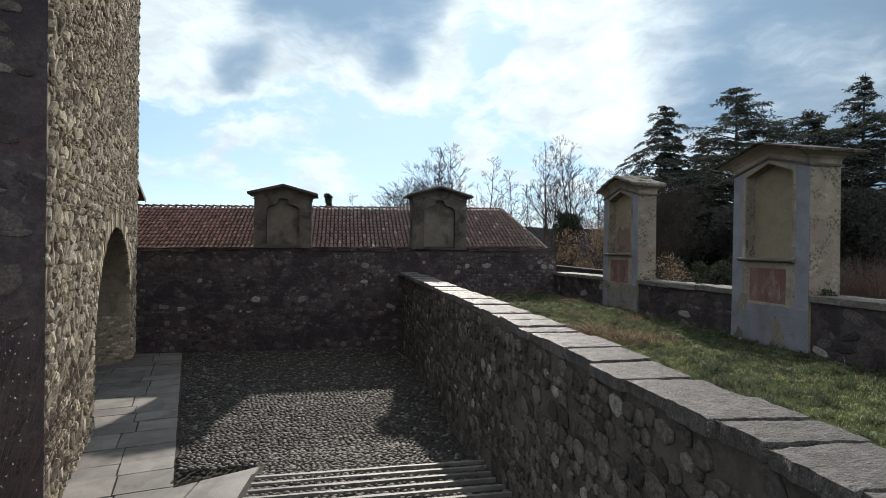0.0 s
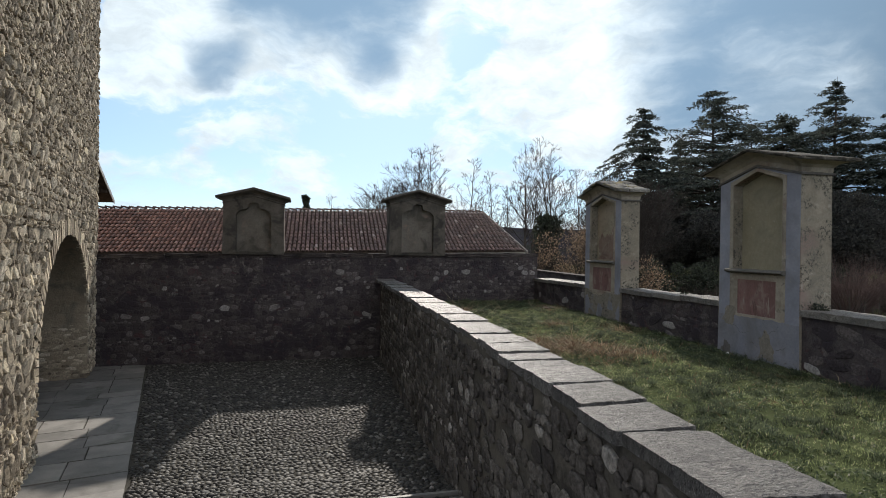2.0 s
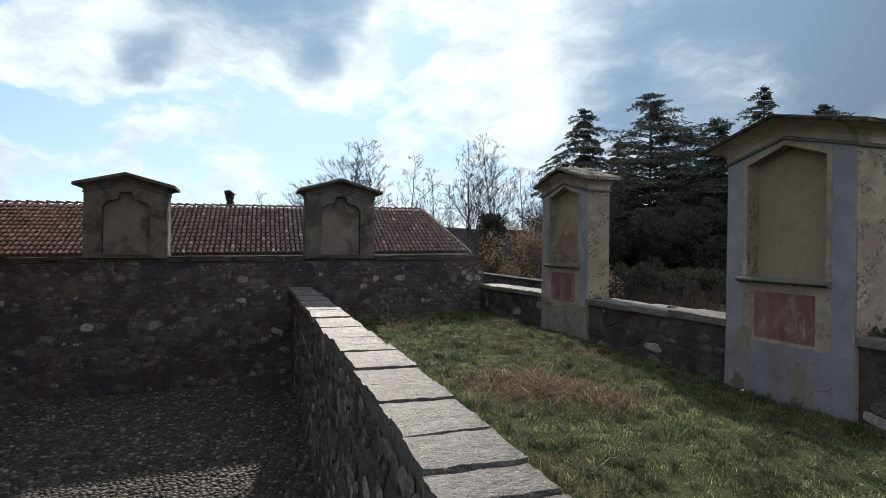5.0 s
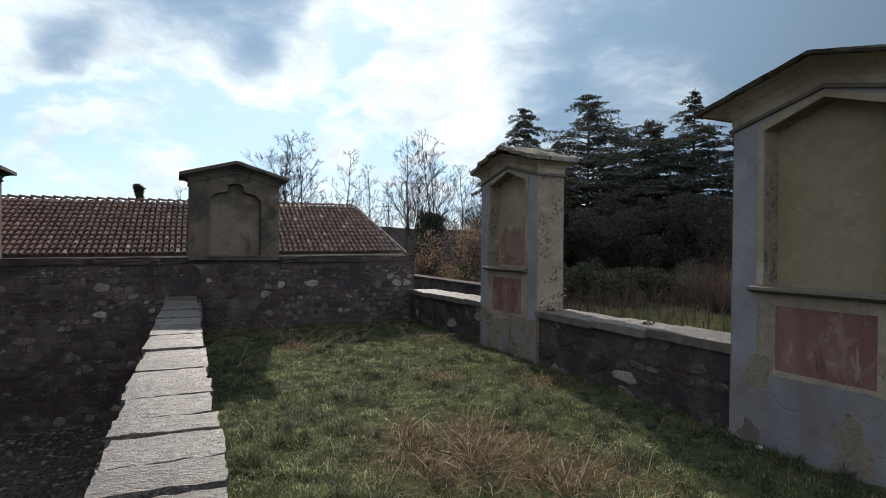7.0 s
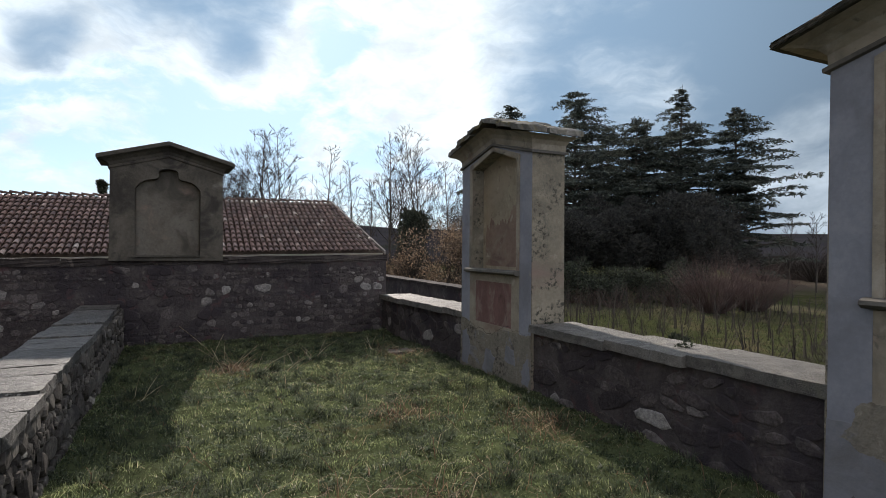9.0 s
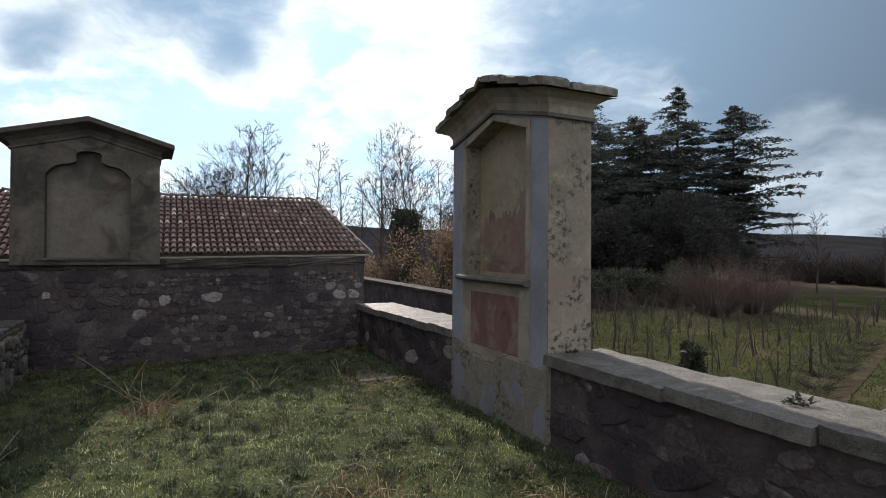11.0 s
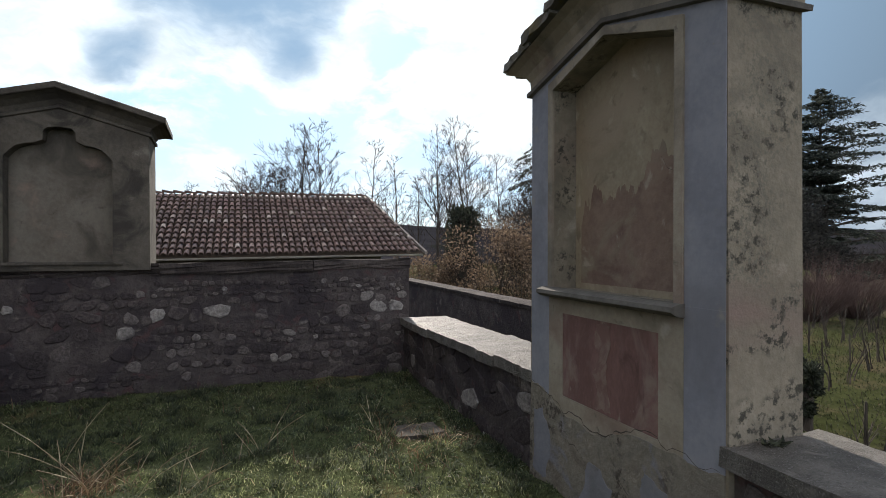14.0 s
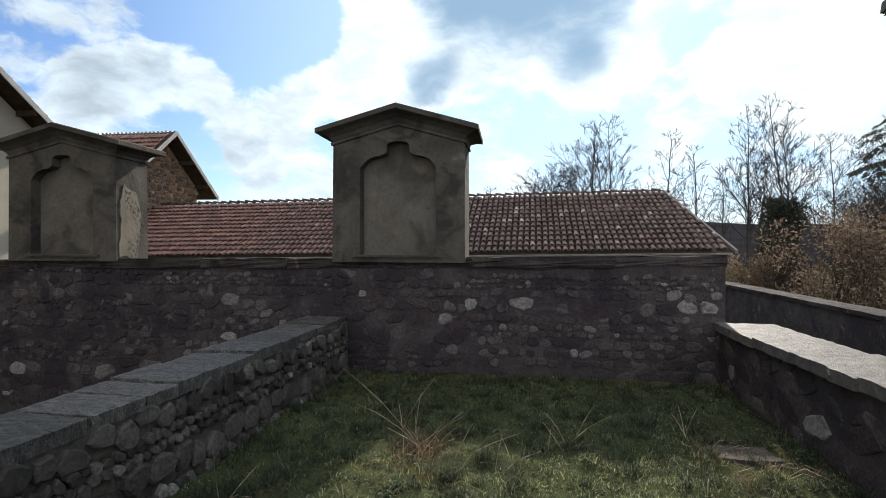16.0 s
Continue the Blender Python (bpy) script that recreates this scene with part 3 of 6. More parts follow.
def floor_z(y):
    """The court's cobbles fall gently away; the ramp climbs towards the start."""
    return -1.13 - 0.016 * (y - FLOOR_Y) if y > FLOOR_Y else min(-1.13 + 0.14 * (FLOOR_Y - y), -0.1)


def wall_y(x):
    """Front face of the back wall, which runs a little askew."""
    return 17.14 + 0.04 * (x - 3.1)


def wall_top(x):
    return 1.70 + 0.0115 * x


def par_top(y):
    return 1.135 - 0.0145 * (y - 9.2)


GRASS_Z = 0.35


def land(x, y):
    """Height of the country round the place: a low plain, then a far wooded ridge."""
    r = math.hypot(x, y)
    a = math.atan2(x, y)
    ridge = 24 + 5 * math.sin(3.1 * a + 1) + 3 * math.sin(9 * a) + 1.2 * math.sin(31 * a)
    k = min(max((r - 320) / 420, 0), 1)
    return -2.9 + 0.10 * noise.noise((x * 0.12, y * 0.12, 0)) * min(r / 25, 1) + (ridge + 3) * k * k * (3 - 2 * k)


def make_ground():
    steps = sorted({*(round(-60 + 3 * k, 1) for k in range(57)), *(s * v for s in (-1, 1) for v in (70, 82, 95, 110, 130, 150, 180, 210, 250, 300, 350, 400, 450, 500, 550, 600, 650, 700, 760, 900, 1300, 2200, 3600))})
    near = [v for v in steps]
    pts = [(x, y, land(x, y)) for x in near for y in near]
    n = len(near)
    quads = [(i * n + j, (i + 1) * n + j, (i + 1) * n + j + 1, i * n + j + 1) for i in range(n - 1) for j in range(n - 1)]
    ob = raw("ground", pts, quads, M["field"], None, True)
    ob.data.materials.append(M["woods"])
    far = np.array([1 if math.hypot(*(sum(pts[k][c] for k in q) / 4 for c in (0, 1))) > 170 else 0 for q in quads], np.int32)
    ob.data.polygons.foreach_set("material_index", far)
    tagged(ob, "rough winter grass field running out to wooded hills", "ground", kind="structure")


make_ground()


def make_court():
    """The court floor under the cobbles and the ramp, and the earth below it."""
    bm = bmesh.new()
    ys = [-8, 1.5, FLOOR_Y, 17.6]
    for y0, y1 in zip(ys, ys[1:]):
        l = -9.0 if y0 >= FLOOR_Y else -0.66
        block(bm, [(l, y0), (2.2, y0), (2.2, y1), (l, y1)], -3.2, [floor_z(y0), floor_z(y0), floor_z(y1), floor_z(y1)])
    box(bm, -9.0, -8, -3.2, -0.662, FLOOR_Y, floor_z(FLOOR_Y))
    ob = part("floor", bm, M["joint"])
    return tagged(ob, "cobbled court floor rising in a ramp with stone strips", "floor", kind="structure")


court = make_court()


def lawn_z(x, y):
    return GRASS_Z - 0.02 + 0.05 * noise.noise((x * 1.9, y * 1.9, 3.7)) + 0.03 * noise.noise((x * 6.5, y * 6.5, 1.2))


def make_terrace():
    bm = bmesh.new()
    nx, ny = 60, 260
    g = [[bm.verts.new((2.4 + 4.5 * i / nx, -4 + 21.2 * j / ny, lawn_z(2.4 + 4.5 * i / nx, -4 + 21.2 * j / ny))) for j in range(ny + 1)] for i in range(nx + 1)]
    for i in range(nx):
        for j in range(ny):
            bm.faces.new((g[i][j], g[i + 1][j], g[i + 1][j + 1], g[i][j + 1]))
    ob = part("lawn", bm, M["turf"], smooth=True)
    return tagged(ob, "patchy green terrace lawn with bare and dry spots", "lawn", kind="structure")


lawn = make_terrace()

# ---- walls ----


def make_back_wall():
    wall = thing("wall_north", "dark weathered rubble wall with a mortar cap", "wall", kind="structure")
    bm = bmesh.new()
    a, b = -9.0, 6.95
    block(bm, [(a, wall_y(a)), (b, wall_y(b)), (b, wall_y(b) + 0.55), (a, wall_y(a) + 0.55)], -3.2, [wall_top(a) - 0.10, wall_top(b) - 0.10, wall_top(b) - 0.10, wall_top(a) - 0.10])
    part("core", bm, M["mortar_dark"], wall)
    # the cap, in lengths of slightly different section
    rng = random.Random(4)
    x = -9.0
    while x < 6.9:
        e = min(x + rng.uniform(1.0, 1.9), 6.97)
        lip, drop = rng.uniform(0.012, 0.05), rng.uniform(-0.012, 0.012)
        l, r = x + 0.004, e - 0.004
        yl, yr = wall_y(l), wall_y(r)
        bm = bmesh.new()
        plan = [(l, yl - lip), (r, yr - lip), (r, yr + 0.27), (l, yl + 0.27)]
        block(bm, plan, [wall_top(x) - 0.115 + drop, wall_top(e) - 0.115 + drop, wall_top(e) - 0.11, wall_top(x) - 0.11], [wall_top(x) + 0.005 + drop, wall_top(e) + 0.005 + drop, wall_top(e) - 0.02, wall_top(x) - 0.02])
        bmesh.ops.subdivide_edges(bm, edges=bm.edges[:], cuts=5, use_grid_fill=True)
        for v in bm.verts:
            v.co += Vector((0, rng.uniform(-0.014, 0.014), rng.uniform(-0.010, 0.010)))
        part("cap", bm, M["wall_cap"], wall)
        bm = bmesh.new()
        plan = [(l, yl + 0.272), (r, yr + 0.272), (r, yr + 0.58), (l, yl + 0.58)]
        block(bm, plan, wall_top(x) - 0.11, [wall_top(x) - 0.02, wall_top(e) - 0.02, wall_top(e) - 0.06, wall_top(x) - 0.06])
        part("cap", bm, M["wall_cap"], wall)
        x = e
    return wall


wall_north = make_back_wall()


def make_divider():
    wall = thing("wall_middle", "river-stone rubble wall between the court and the lawn", "wall", kind="structure")
    bm = bmesh.new()
    block(bm, [(2.17, -6), (2.58, -6), (2.50, 17.10), (2.10, 17.08)], -3.2, [0.94] * 4)
    part("core", bm, M["mortar_grey"], wall)
    return wall


wall_middle = make_divider()


def div_x(y):
    """Left and right edges of the middle wall's coping."""
    k = (y - 3) / 14.2
    bulge = float(np.interp(y, (4.5, 6.5, 8.6, 10.0, 12.5, 16.5), (-0.01, 0.035, 0.060, 0.040, 0.0, -0.04)))
    return 2.115 - 0.11 * k + bulge, 2.60 - 0.08 * k + bulge


def make_coping():
    rng = random.Random(11)
    y = -5.5
    while y < 17.1:
        step = rng.uniform(0.28, 0.52)
        e = min(y + step, 17.13)
        if 17.13 - e < 0.25:
            e = 17.13
        l, r = div_x((y + e) / 2)
        bm = bmesh.new()
        z = 1.0 + rng.uniform(-0.012, 0.014)
        rough_slab(bm, l + rng.uniform(-0.02, 0.02), y + 0.014, r + rng.uniform(-0.02, 0.02), e - 0.014, 0.915, z, rng, 0.008, 9, 6, 0.0030)
        skew = rng.uniform(-0.10, 0.10)
        for v in bm.verts:
            v.co.y += skew * (v.co.x - l - 0.2)
        slab = part("coping_slab", bm, M["split"])
        tagged(slab, "rough pale granite coping slab on the middle wall", "coping slab", "coping of the middle wall")
        y = e


make_coping()

SHRINES = ((8.375, 1.54, "D"), (13.05, 1.66, "C"))


def make_parapet():
    wall = thing("wall_east", "low dark rubble parapet between the roadside shrines", "wall", kind="structure")
    rng = random.Random(21)
    for y0, y1 in ((-5, 7.61), (9.13, 12.24), (13.86, 17.28)):
        bm = bmesh.new()
        block(bm, [(6.88, y0), (7.38, y0), (7.38, y1), (6.88, y1)], -3.2, [par_top(y0) - 0.08, par_top(y0) - 0.08, par_top(y1) - 0.08, par_top(y1) - 0.08])
        part("core", bm, M["mortar_dark"], wall)
        y = y0
        while y < y1 - 0.05:
            e = min(y + rng.uniform(0.6, 1.15), y1)
            if y1 - e < 0.4:
                e = y1
            bm = bmesh.new()
            z = par_top((y + e) / 2) + rng.uniform(-0.004, 0.004)
            rough_slab(bm, 6.83 + rng.uniform(-0.02, 0.02), y + 0.009, 7.44 + rng.uniform(-0.02, 0.02), e - 0.009, z - 0.095, z, rng, 0.009, 6, 10, 0.0045)
            slab = part("coping_slab", bm, M["granite"])
            tagged(slab, "thick rough granite slab on the parapet", "coping slab", "coping of the parapet")
            y = e
    return wall


wall_east = make_parapet()


def make_far_wall():
    wall = thing("wall_yard", "long grey yard wall beside the barn", "wall", kind="structure")
    bm = bmesh.new()
    box(bm, 9.2, 17.2, -3.2, 9.55, 25.9, 0.95)
    part("core", bm, M["mortar_dark"], wall)
    rng = random.Random(5)
    y = 17.2
    while y < 25.8:
        e = min(y + rng.uniform(0.9, 1.4), 25.9)
        bm = bmesh.new()
        rough_slab(bm, 9.16, y + 0.005, 9.60, e - 0.005, 0.953, 1.02, rng, 0.01, 2, 3, 0.005)
        part("cap", bm, M["wall_cap"], wall)
        y = e


make_far_wall()

# ---- gatehouse tower: x along its face, y inwards ----
TOWER = pose(-2.57, 7.03, 0, 0, 0, 105.13)
ARCH_A, ARCH_B, SPRING, CROWN = 3.05, 8.71, -0.15, 2.07
FACE = 10.42


def arch_z(s):
    """Height of the archway's edge at s along the face."""
    k = min(max((s - ARCH_A) / (ARCH_B - ARCH_A), 0), 1)
    return SPRING + (CROWN - SPRING) * max(0.0, 1 - abs(2 * k - 1) ** 2.1) ** 0.5


def make_tower():
    tower = thing("tower", "tall river-stone tower with a wide archway", "tower", kind="structure", m=TOWER)
    top, thick = 15.0, 1.15
    for a, b in ((0.0, ARCH_A), (ARCH_B, FACE)):
        bm = bmesh.new()
        box(bm, a, 0, -3.2, b, thick, top)
        part("pier", bm, M["mortar_tower"], tower)
    bm = bmesh.new()
    arc = [(ARCH_A + (ARCH_B - ARCH_A) * (1 - math.cos(math.pi * k / 32)) / 2, 0) for k in range(33)]
    outline = [(s, arch_z(s)) for s, _ in arc] + [(ARCH_B, top), (ARCH_A, top)]
    f = [bm.verts.new((s, 0.003, z)) for s, z in outline]
    b = [bm.verts.new((s, thick - 0.003, z)) for s, z in outline]
    bm.faces.new(f)
    bm.faces.new(b[::-1])
    for k in range(len(outline)):
        j = (k + 1) % len(outline)
        bm.faces.new((f[k], b[k], b[j], f[j]))
    part("arch", bm, M["mortar_tower"], tower)
    bm = bmesh.new()
    box(bm, 0.0, thick + 0.003, -3.2, 0.7, 6.0, top)
    part("front_wall", bm, M["mortar_grey"], tower)
    # dark mortar plate: the shade on this side is put into its colour
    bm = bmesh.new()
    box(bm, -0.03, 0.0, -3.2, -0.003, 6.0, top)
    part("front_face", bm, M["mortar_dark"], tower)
    bm = bmesh.new()
    box(bm, FACE - 0.7, thick + 0.003, -3.2, FACE, 6.0, top)
    part("back_wall", bm, M["mortar_grey"], tower)
    bm = bmesh.new()
    box(bm, 0.703, 5.4, -3.2, FACE - 0.703, 6.0, top)
    part("inner_wall", bm, M["mortar_grey"], tower)
    bm = bmesh.new()
    box(bm, 0.703, thick + 0.003, 3.2, FACE - 0.703, 5.397, 3.5)
    part("vault", bm, M["mortar_grey"], tower)
    bm = bmesh.new()
    box(bm, -0.3, -0.3, top + 0.003, FACE, 6.3, top + 0.3)
    part("roof", bm, M["wood"], tower)
    # thin radial stones round the arch
    rng = random.Random(14)
    n = 66
    for k in range(n):
        t = (k + 0.5) / n
        s = ARCH_A + (ARCH_B - ARCH_A) * (1 - math.cos(math.pi * t)) / 2
        z = arch_z(s)
        ds = arch_z(s + 0.03) - arch_z(s - 0.03)
        ang = math.degrees(math.atan2(ds, 0.06))
        bm = bmesh.new()
        box(bm, -0.045, -0.018 - rng.uniform(0, 0.02), 0.0, 0.045, 0.05, rng.uniform(0.26, 0.40))
        for v in bm.verts:
            v.co += Vector((rng.uniform(-0.008, 0.008), 0, rng.uniform(-0.012, 0.012)))
        ob = part("voussoir", bm, M["tower", False], tower)
        ob.matrix_local = pose(s, 0, z, 0, -ang, 0)
    return tower


tower = make_tower()

# ---- roadside shrines ----


def gable_ring(w, d, over, z, rise):
    """Outline of a gabled slab: front left, ridge, right, then the back."""
    a = w / 2 + over
    slope = rise / (w / 2)
    zs = z - slope * over
    return [(-a, -over, zs), (0, -over, z + rise), (a, -over, zs), (a, d + over, zs), (0, d + over, z + rise), (-a, d + over, zs)]


def loft(bm, rings, cap=True):
    made = [[bm.verts.new(p) for p in r] for r in rings]
    for a, b in zip(made, made[1:]):
        n = len(a)
        for k in range(n):
            bm.faces.new((a[k], a[(k + 1) % n], b[(k + 1) % n], b[k]))
    if cap:
        for r, flip in ((made[0], True), (made[-1], False)):
            for q in ((0, 1, 4, 5), (1, 2, 3, 4)):
                bm.faces.new([r[k] for k in (q[::-1] if flip else q)])


def plate(bm, outline, y, hole=None, thick=0.004):
    """A thin flat piece on the front, with an outline in x and z, and maybe a hole of as many corners."""
    f = [bm.verts.new((x, y - thick, z)) for x, z in outline]
    b = [bm.verts.new((x, y, z)) for x, z in outline]
    n = len(outline)
    for k in range(n):
        bm.faces.new((f[k], f[(k + 1) % n], b[(k + 1) % n], b[k]))
    if not hole:
        bm.faces.new(f)
        bm.faces.new(b[::-1])
        return
    hf = [bm.verts.new((x, y - thick, z)) for x, z in hole]
    hb = [bm.verts.new((x, y, z)) for x, z in hole]
    for k in range(n):
        j = (k + 1) % n
        bm.faces.new((f[k], hf[k], hf[j], f[j]))
        bm.faces.new((b[k], b[j], hb[j], hb[k]))
        bm.faces.new((hf[k], hb[k], hb[j], hf[j]))


def shrine_body(bm, w, d, foot, eave, rise, niche, deep, batter=0.0):
    """A gabled block with a niche. niche: outline in x and z, anticlockwise from the lower left."""
    outer = [(-w / 2 - batter, foot), (w / 2 + batter, foot), (w / 2, eave), (0, eave + rise), (-w / 2, eave)]
    f = [bm.verts.new((x, 0, z)) for x, z in outer]
    b = [bm.verts.new((x, d, z)) for x, z in outer]
    for k in range(5):
        bm.faces.new((f[k], b[k], b[(k + 1) % 5], f[(k + 1) % 5]))
    bm.faces.new(b[::-1])
    n = [bm.verts.new((x, 0, z)) for x, z in niche]
    m = [bm.verts.new((x, deep, z)) for x, z in niche]
    c = len(niche)
    top = c // 2 + 1
    bm.faces.new((f[0], f[1], n[1], n[0]))
    bm.faces.new((f[1], f[2], n[2], n[1]))
    bm.faces.new((f[4], f[0], n[0], n[-1]))
    bm.faces.new([f[2], f[3]] + [n[k] for k in range(top, 1, -1)])
    bm.faces.new([f[3], f[4]] + [n[k] for k in range(c - 1, top - 1, -1)])
    for k in range(c):
        j = (k + 1) % c
        bm.faces.new((n[k], n[j], m[j], m[k]))


def torn(corners, rng, rough=0.16, depth=4):
    """A closed outline through the corners with broken, jagged edges."""
    pts = [Vector(c) for c in corners]
    for _ in range(depth):
        out = []
        for p, q in zip(pts, pts[1:] + pts[:1]):
            d = q - p
            out += [p, (p + q) / 2 + Vector((-d.y, d.x)) * rng.uniform(-rough, rough)]
        pts = out
    return [(p.x, p.y) for p in pts]


def crack(s, corners, rng, y, width=0.007):
    """A thin dark crack along a broken line on the front: a flat ribbon painted as its shade."""
    pts = [Vector(c) for c in corners]
    for _ in range(3):
        out = []
        for p, q in zip(pts, pts[1:]):
            d = q - p
            out += [p, (p + q) / 2 + Vector((-d.y, d.x)) * rng.uniform(-0.18, 0.18)]
        pts = out + [pts[-1]]
    bm = bmesh.new()
    up, low = [], []
    for k, p in enumerate(pts):
        h = width * (0.25 + 0.75 * math.sin(math.pi * min(max(k / (len(pts) - 1), 0.04), 0.96))) * rng.uniform(0.5, 1.2) / 2
        up.append(bm.verts.new((p.x, y, p.y + h)))
        low.append(bm.verts.new((p.x, y, p.y - h)))
    for k in range(len(pts) - 1):
        bm.faces.new((up[k], up[k + 1], low[k + 1], low[k]))
    part("crack", bm, M["crack"], s, "thin crack with its shade painted dark")


# flaked patches: outline corners in x and z, and the paint or plaster that shows there
FLAKES = {
    False: (("bare", ((-0.70, 0.84), (-0.46, 0.77), (-0.43, 0.90), (-0.39, 1.05), (-0.58, 1.07), (-0.63, 0.94))), ("sill", ((-0.72, 0.36), (-0.52, 0.33), (-0.50, 0.45), (-0.62, 0.53))), ("worn_red", ((-0.04, 1.22), (0.05, 1.13), (0.20, 1.10), (0.15, 1.22), (0.26, 1.32), (0.10, 1.36), (0.0, 1.30))), ("bare", ((0.06, 0.36), (0.34, 0.34), (0.37, 0.52), (0.28, 0.70), (0.19, 0.80), (0.10, 0.66)))),
    True: (("base", ((-0.80, 0.40), (-0.62, 0.38), (-0.56, 0.62), (-0.66, 0.84), (-0.79, 0.80))), ("base", ((-0.24, 0.40), (0.02, 0.38), (0.08, 0.58), (-0.14, 0.66))), ("base", ((0.30, 0.60), (0.52, 0.56), (0.50, 0.74), (0.34, 0.78))), ("base", ((0.66, 0.40), (0.80, 0.38), (0.80, 0.70), (0.70, 0.62))), ("worn_red", ((-0.10, 1.00), (0.06, 1.00), (0.02, 1.22), (0.05, 1.49), (-0.06, 1.49), (-0.09, 1.38), (-0.04, 1.30), (-0.11, 1.20), (-0.06, 1.10)))),
}
# True's first line paints shade along the broken top edge of the base
CRACKS = {
    False: (((-0.46, 0.79), (-0.30, 0.70), (-0.10, 0.73)), ((0.20, 0.80), (0.16, 0.95), (0.24, 1.10)), ((0.37, 0.52), (0.50, 0.56), (0.60, 0.68)), ((0.08, 0.50), (-0.05, 0.58), (-0.12, 0.55)), ((0.26, 0.74), (0.38, 0.80), (0.44, 0.92))),
    True: (((-0.81, 1.00), (-0.60, 0.955), (-0.40, 0.87), (-0.15, 0.86), (0.05, 0.88), (0.20, 0.95), (0.50, 0.955), (0.81, 0.97)), ((0.05, 0.86), (0.12, 0.72), (0.22, 0.62), (0.24, 0.50)), ((-0.40, 0.85), (-0.34, 0.70), (-0.20, 0.66)), ((0.26, 2.42), (0.40, 2.30), (0.52, 2.34))),
}


def painted_shrine(name, label, m, w, d, slabs, seed, niche_mat, over=0.19):
    """A painted wayside shrine with a gabled niche, a sill, a red field and a peeling base."""
    s = thing(name, label, "shrine", "shrines along the parapet", m=m)
    rng = random.Random(seed)
    foot, eave, rise = 0.30, 3.03, 0.20
    nw = w / 2 - 0.29
    niche = [(-nw, 1.66), (nw, 1.66), (nw, 2.965), (0, 3.135), (-nw, 2.965)]
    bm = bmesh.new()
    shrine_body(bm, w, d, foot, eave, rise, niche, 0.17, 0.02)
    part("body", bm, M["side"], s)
    bm = bmesh.new()
    plate(bm, [(x * 0.995, z) for x, z in niche], 0.169, None, 0.003)
    part("niche_back", bm, niche_mat, s, "stained bare plaster at the back of the niche")
    if slabs:
        bm = bmesh.new()
        edge = [(-0.47, 1.70), (0.525, 1.70), (0.525, 2.62)]
        edge += [(0.50 - 0.97 * k / 176, 2.50 - 0.34 * (k / 176) ** 0.9 + 0.22 * noise.noise((k * 0.030, 2.0, 0)) + 0.09 * noise.noise((k * 0.11, 5.0, 0)) + 0.035 * noise.noise((k * 0.33, 1.0, 0)) + 0.018 * noise.noise((k * 0.9, 3.0, 0))) for k in range(1, 177)]
        plate(bm, edge, 0.166, None, 0.002)
        part("niche_paint", bm, M["faded"], s, "remains of reddish paint in the niche")
    inner = [(x + (0.055 if x > 0 else -0.055 if x < 0 else 0), z + (0.05 if z > 2 else 0)) for x, z in niche]
    outer = [(-w / 2 + 0.002, 1.66), (w / 2 - 0.002, 1.66), (w / 2 - 0.002, eave - 0.005), (0, eave + rise - 0.005), (-w / 2 + 0.002, eave - 0.005)]
    bm = bmesh.new()
    plate(bm, inner, 0, niche, 0.016)
    part("niche_frame", bm, M["cream"], s, "raised cream plaster frame")
    bm = bmesh.new()
    plate(bm, outer, 0, inner, 0.004)
    part("border", bm, M["blue"], s, "grey-blue painted border")
    for side in (-1, 1):
        bm = bmesh.new()
        a, b = side * (nw + 0.055), side * (w / 2 - 0.002)
        plate(bm, [(min(a, b), 0.80), (max(a, b), 0.80), (max(a, b), 1.6596), (min(a, b), 1.6596)], 0, None, 0.004)
        part("pilaster", bm, M["blue"], s, "grey-blue painted pilaster")
    bm = bmesh.new()
    plate(bm, [(-nw - 0.053, 0.80), (nw + 0.053, 0.80), (nw + 0.053, 1.60), (-nw - 0.053, 1.60)], 0, [(-nw + 0.11, 0.98), (nw - 0.11, 0.98), (nw - 0.11, 1.51), (-nw + 0.11, 1.51)], 0.005)
    part("apron", bm, M["cream"], s, "cream plaster round the red field")
    bm = bmesh.new()
    plate(bm, [(-nw + 0.112, 0.982), (nw - 0.112, 0.982), (nw - 0.112, 1.508), (-nw + 0.112, 1.508)], 0, None, 0.003)
    part("red_field", bm, M["red"], s, "faded red painted field")
    bm = bmesh.new()
    line = [(-0.81, 0.99), (-0.60, 0.945), (-0.40, 0.86), (-0.15, 0.85), (0.05, 0.87), (0.20, 0.94), (0.50, 0.945), (0.81, 0.96)] if slabs else [(-1, 0.93), (0, 0.945), (1, 0.93)]
    ragged = []
    for k in range(41):
        x = w / 2 - 0.001 - (w - 0.002) * k / 40
        for (xa, za), (xb, zb) in zip(line, line[1:]):
            if xa <= x <= xb:
                ragged.append((x, za + (zb - za) * (x - xa) / (xb - xa) + 0.03 * noise.noise((x * 5, seed * 5.0, 0)) + 0.016 * noise.noise((x * 17, seed * 5.0, 4))))
    ragged = [(w / 2 - 0.001, line[-1][1])] + ragged + [(-w / 2 + 0.001, line[0][1])]
    plate(bm, [(-w / 2 - 0.016, foot), (w / 2 + 0.016, foot)] + ragged, 0, None, 0.009)
    part("base", bm, M["bare" if slabs else "base"], s, "bare plaster base where the paint has fallen off" if slabs else "grey-blue painted base")
    for n, (key, corners) in enumerate(FLAKES[slabs]):
        bm = bmesh.new()
        plate(bm, torn(corners, rng), -0.004 if key == "worn_red" else -0.009, None, 0.0025)
        part("flaked_patch", bm, M[key], s, "patch where the paint has flaked off")
    for n, corners in enumerate(CRACKS[slabs]):
        deep = corners[0][1] > 2
